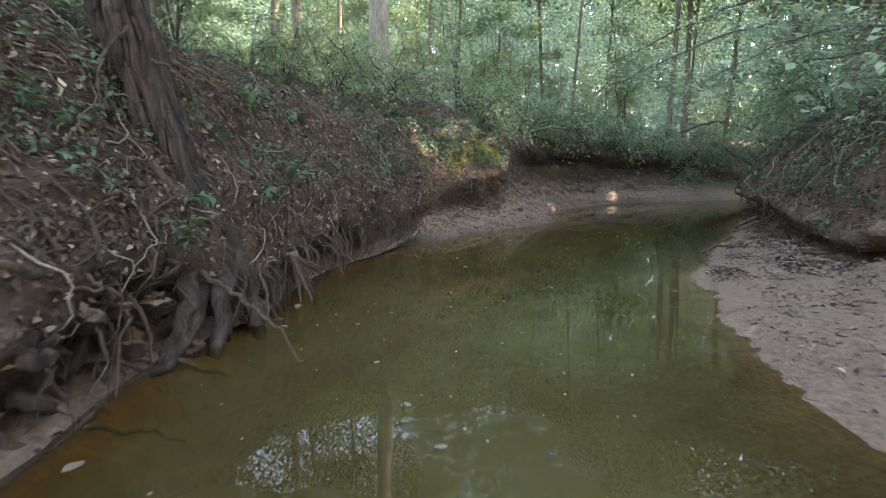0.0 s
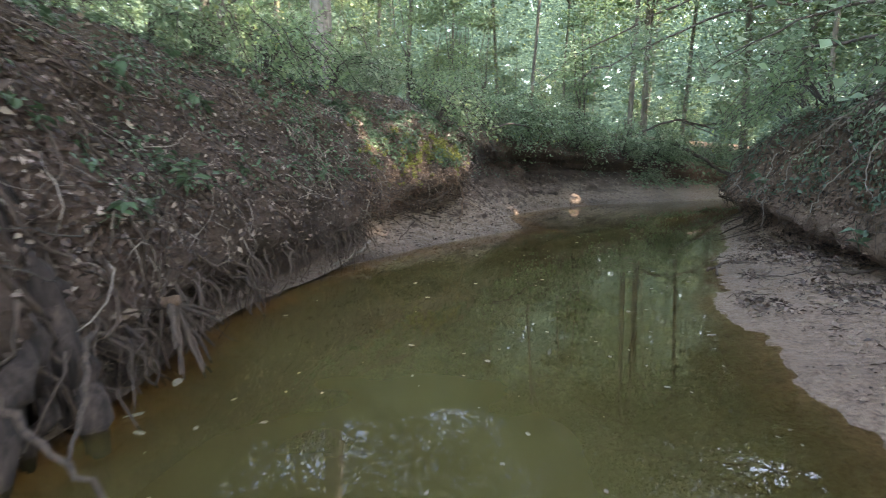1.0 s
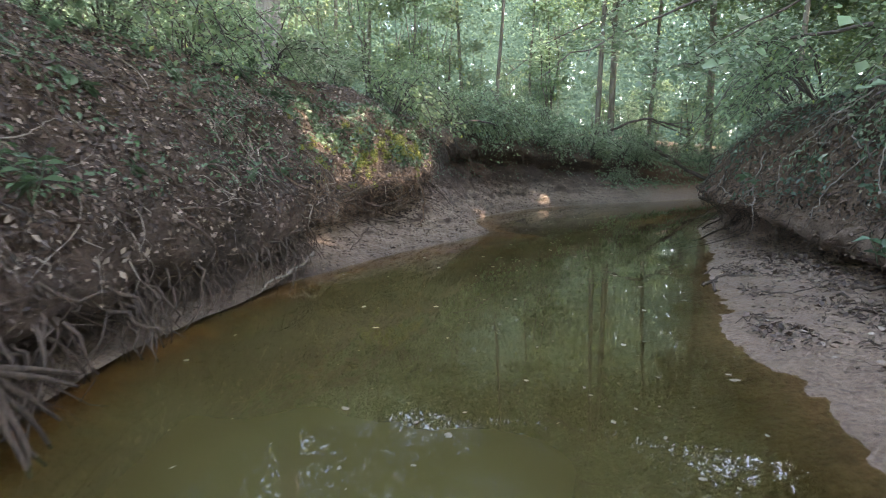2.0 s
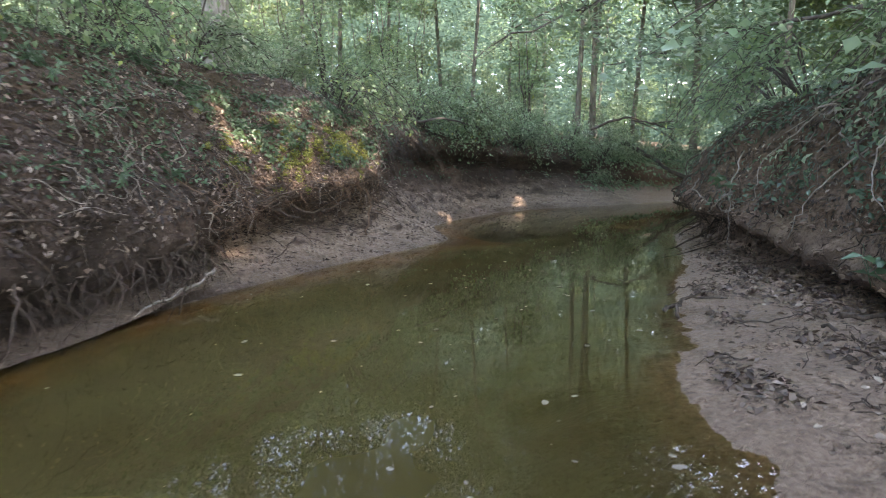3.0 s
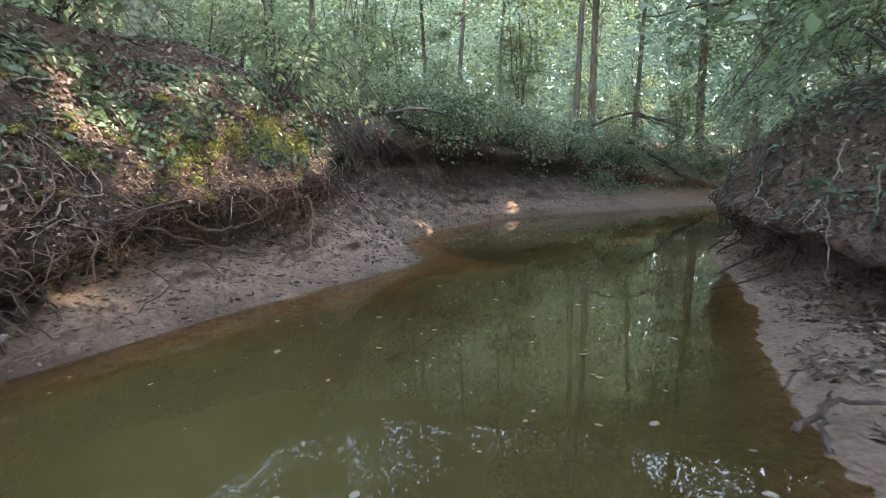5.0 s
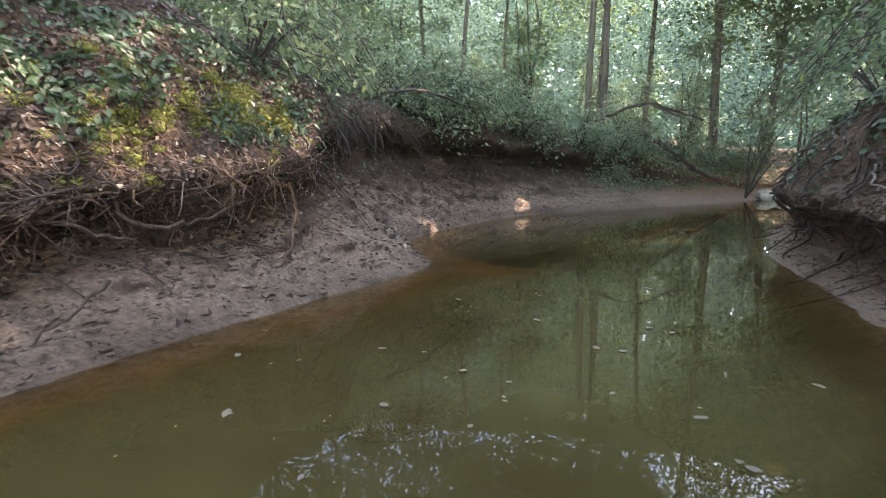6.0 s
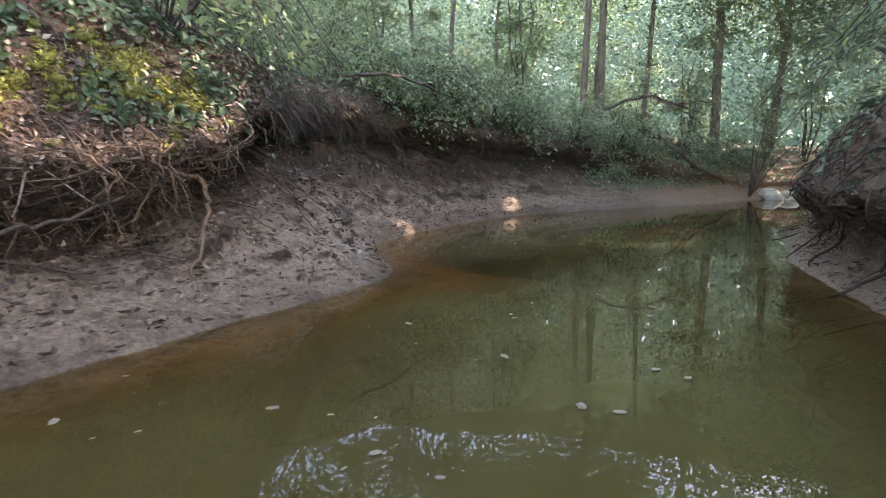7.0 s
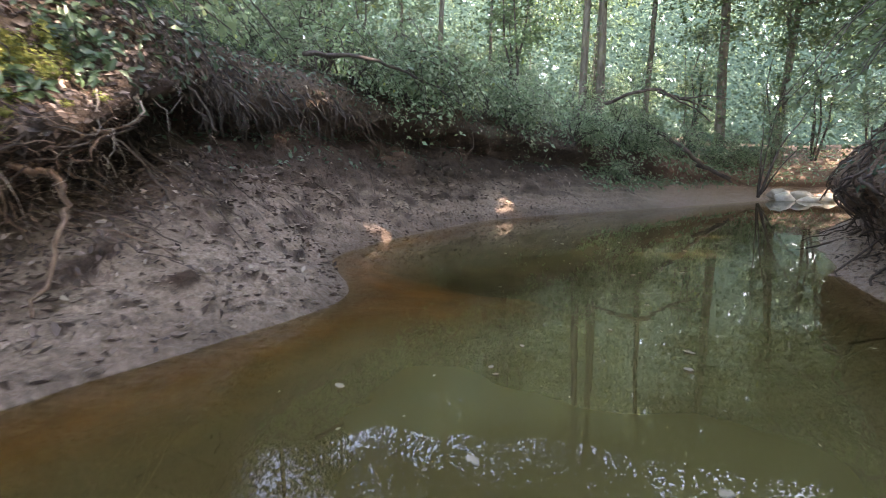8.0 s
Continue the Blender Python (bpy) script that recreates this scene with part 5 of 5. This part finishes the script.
bank_roots("creeper", "bare tan creeper stem looping over the clay bank", [
    (((6.6, 8.6, 2.3), (6.2, 8.8, 2.0), (6.05, 8.9, 1.6), (5.7, 8.5, 1.15)), .013), (((6.4, 8.2, 2.4), (6.0, 8.5, 2.05), (5.9, 8.9, 1.75), (5.75, 9.3, 1.35), (5.6, 9.2, .9)), .011), (((6.6, 9.2, 2.2), (6.0, 8.6, 1.85), (5.7, 8.1, 1.5), (5.5, 7.5, 1.2)), .014),
    (((5.9, 9.8, 1.5), (5.7, 9.7, 1.1), (5.6, 9.6, .7), (5.55, 9.5, .25)), .009), (((6.0, 7.6, 1.9), (5.6, 7.9, 1.4), (5.4, 8.2, 1.0), (5.3, 8.3, .6)), .010), (((6.2, 8.0, 2.5), (6.15, 8.5, 2.25), (6.3, 9.0, 2.0), (6.2, 9.5, 1.7)), .012),
    (((6.05, 10.9, 1.15), (5.85, 10.7, 1.0), (5.9, 10.5, .85), (6.1, 10.6, .8)), .010), (((5.7, 7.2, 1.8), (5.4, 7.5, 1.5), (5.25, 7.4, 1.1), (5.15, 7.0, .8)), .009), (((6.3, 7.2, 2.3), (5.9, 7.8, 1.95), (6.0, 8.4, 1.7), (5.8, 8.9, 1.55)), .012)], TWIG)

rng = random.Random(58)
sand_twigs = []
while len(sand_twigs) < 60:
    x, y = rng.uniform(2.8, 6.6), rng.uniform(4.5, 10.4)
    z = floor_z(x, y)
    if not 0.03 < z < 0.42:
        continue
    a, ln = rng.uniform(0, 3.14), rng.uniform(0.05, 0.22)
    dx, dy = math.cos(a) * ln, math.sin(a) * ln
    if floor_z(x + dx, y + dy) > 0.45 or floor_z(x - dx, y - dy) > 0.45:
        continue
    sand_twigs.append((((x - dx, y - dy, floor_z(x - dx, y - dy) + 0.004), (x, y, z + 0.012), (x + dx, y + dy, floor_z(x + dx, y + dy) + 0.008)), rng.uniform(0.002, 0.007)))
bank_roots("stick", "small bare twig stranded on the muddy sandbar", sand_twigs, ROOT)

# ---- sticks, driftwood, logs and stones ----
bank_roots("creeper_loop", "bare creeper stem looped against the clay bank", [
    (((6.15, 10.3, 0.95), (5.98, 10.1, 0.98), (5.82, 10.0, 0.92), (5.76, 9.98, 0.80), (5.86, 10.0, 0.72), (6.0, 10.08, 0.78), (6.04, 10.1, 0.90), (5.9, 10.02, 0.97), (5.7, 9.95, 0.86), (5.62, 10.05, 0.72)), .010)], TWIG)
bank_roots("stick", "long pale fallen stick sloping into the creek", [(((-0.38, 9.35, .27), (-0.52, 9.05, .17), (-0.78, 8.55, .06), (-1.05, 8.0, -.03)), .022)], TWIG)
bank_roots("stick", "bare weathered stick lying at the water's edge", [
    (((0.3, 10.7, .42), (0.12, 10.45, .24), (-0.05, 10.2, .08)), .012), (((-0.2, 10.2, .86), (0.1, 10.45, .95), (0.45, 10.75, 1.05)), .014),
    (((4.6, 6.95, .2), (5.1, 6.9, .22), (5.6, 6.9, .28)), .022), (((3.68, 7.78, .06), (3.95, 7.85, .14), (4.3, 7.8, .16)), .020), (((3.72, 7.62, .04), (3.85, 7.8, .12), (4.1, 8.0, .14)), .015), (((4.4, 6.9, .14), (4.5, 6.4, .12), (4.55, 6.1, .14)), .014),
    (((4.0, 7.3, .1), (4.3, 7.15, .13), (4.7, 7.3, .18)), .008), (((3.9, 8.1, .12), (4.2, 8.3, .15), (4.45, 8.2, .15)), .008)], ROOT)
bank_roots("hanging_root", "thick tan root bent down over the mud shore", [(((0.75, 12.3, 1.65), (0.9, 12.2, 1.3), (1.1, 12.25, 1.0), (1.27, 12.35, .92), (1.3, 12.25, .65), (1.22, 12.05, .28)), .026)], ROOT_RED)
bank_roots("hanging_root", "thick bent root hanging down over the mud shore", [
    (((1.0, 13.2, 1.75), (1.3, 13.2, 1.2), (1.6, 13.2, .75), (1.85, 13.2, .42)), .016),
    (((0.1, 11.2, 1.0), (0.3, 11.1, .75), (0.55, 11.3, .7), (0.95, 11.7, .85)), .020), (((-0.2, 10.6, .9), (0.15, 10.8, .72), (0.4, 11.0, .6)), .016)], ROOT)
bank_roots("fallen_log", "dark fallen log lying down the leafy far bank", [(((11.6, 23.9, 2.3), (12.9, 24.2, 1.75), (14.2, 24.7, 1.15), (15.8, 25.4, .62)), .09), (((14.6, 25.6, 1.2), (16.4, 26.2, .75)), .07)], DARK_TWIG)
bank_roots("fallen_branch", "bare dark branch fallen across the bank top", [
    (((9.6, 22.6, 2.7), (11.0, 22.9, 3.15), (12.4, 23.4, 3.0), (13.6, 23.7, 2.75)), .05), (((11.3, 22.9, 3.1), (12.4, 23.0, 2.75), (13.6, 23.6, 2.35)), .03), (((12.2, 23.3, 3.0), (13.0, 23.0, 3.05), (13.5, 22.9, 2.95)), .025),
    (((2.4, 15.6, 2.25), (3.2, 17.0, 2.5), (4.2, 18.6, 2.5), (5.2, 20.0, 2.3)), .03)], DARK_TWIG)
leaner = thing("leaning_sapling", "thin sapling leaning over the creek beside stones", "sapling", at=(17.0, 25.6, 0.3))
for k, e in enumerate(((1.9, -0.4, 3.4), (1.0, 0.1, 4.2), (2.6, -0.8, 2.6), (0.2, 0.2, 3.6))):
    grow(leaner, "stem", bend((0, 0, -0.2), (e[0] * .35, e[1] * .35, e[2] * .45), e, steps=5, wob=0.02, seed=k), taper(0.06 if k == 0 else 0.035, 0.008, 11), DARK_TWIG, 6)


def stone(q, size, seed):
    bm = bmesh.new()
    bmesh.ops.create_icosphere(bm, subdivisions=3, radius=1.0)
    for v in bm.verts:
        c = v.co.copy()
        v.co = Vector((c.x * size[0], c.y * size[1], c.z * size[2])) * (1 + 0.28 * noise.noise(c * 1.3 + Vector((seed, 0, 0))) + 0.06 * noise.noise(c * 4))
    me = bpy.data.meshes.new("stone")
    bm.to_mesh(me)
    bm.free()
    me.materials.append(STONE)
    me.shade_smooth()
    ob = new("stone", me)
    ob.location, ob.rotation_euler = q, (0.1, 0.05, seed)
    tagged(ob, "pale rounded boulder at the end of the pool", "stone", "creek stones")


for k, (q, s) in enumerate((((17.7, 25.2, .08), (.38, .3, .2)), ((18.5, 25.4, .1), (.45, .34, .26)), ((18.3, 24.8, .02), (.4, .3, .14)), ((19.1, 24.9, .06), (.36, .3, .18)), ((18.0, 25.8, .2), (.32, .28, .2)))):
    stone(q, s, k + 1)


# ---- leaves on the water ----
def floating(count):
    rng3 = random.Random(66)
    kinds = []
    for k in range(4):
        ang = np.linspace(0, 2 * math.pi, 15)[:-1]
        rim = [Vector((math.cos(a) * (1 + 0.12 * rng3.gauss(0, 1)), math.sin(a) * 0.55 * (1 + 0.15 * rng3.gauss(0, 1)), 0.05 + 0.10 * rng3.random())) for a in ang]
        g = Geo()
        g.add([Vector((0, 0, 0.0))] + [r * 0.045 for r in rim], [(0, i + 1, (i + 1) % 14 + 1) for i in range(14)])
        kinds.append(g.mesh("floating_leaf", FLOAT_LEAF))
    made = 0
    while made < count:
        i = rng3.randint(20, ROWS_N - 60)
        f = rng3.uniform(0.06, 0.94)
        x, y = LW[i] + (RW[i] - LW[i]) * f
        if not -0.5 < y < 18:
            continue
        ob = new("floating_leaf", kinds[rng3.randint(0, 3)])
        ob.location, ob.rotation_euler = (x, y, 0.003), (rng3.gauss(0, .04), rng3.gauss(0, .04), rng3.uniform(0, 6.3))
        s = rng3.choice((0.12, 0.16, 0.2, 0.25, 0.3, 0.35, 0.45, 0.7))
        ob.scale = (s, s, s)
        tagged(ob, "small pale dead leaf floating on the creek", "leaf", "floating leaves")
        made += 1

    # larger leaves that drift near the banks
    for x, y, s in ((1.08, 10.38, 0.70), (2.34, 9.89, 0.60), (3.24, 10.12, 0.80), (4.08, 9.34, 0.80), (3.90, 10.33, 0.60), (1.17, 9.56, 0.85), (0.20, 7.66, 0.70), (0.86, 7.56, 0.60), (1.18, 9.56, 0.50), (-0.98, 6.39, 0.70), (-1.33, 4.90, 1.20), (-1.38, 4.46, 1.10), (-0.01, 2.33, 0.70), (-0.43, 3.43, 0.60), (-1.56, 2.16, 1.10), (2.39, 5.52, 0.80)):
        ob = new("floating_leaf", kinds[rng3.randint(0, 3)])
        ob.location, ob.rotation_euler, ob.scale = (x, y, 0.004), (rng3.gauss(0, .05), rng3.gauss(0, .05), rng3.uniform(0, 6.3)), (s, s, s)
        tagged(ob, "curled tan dead leaf floating on the creek", "leaf", "floating leaves")


floating(270)
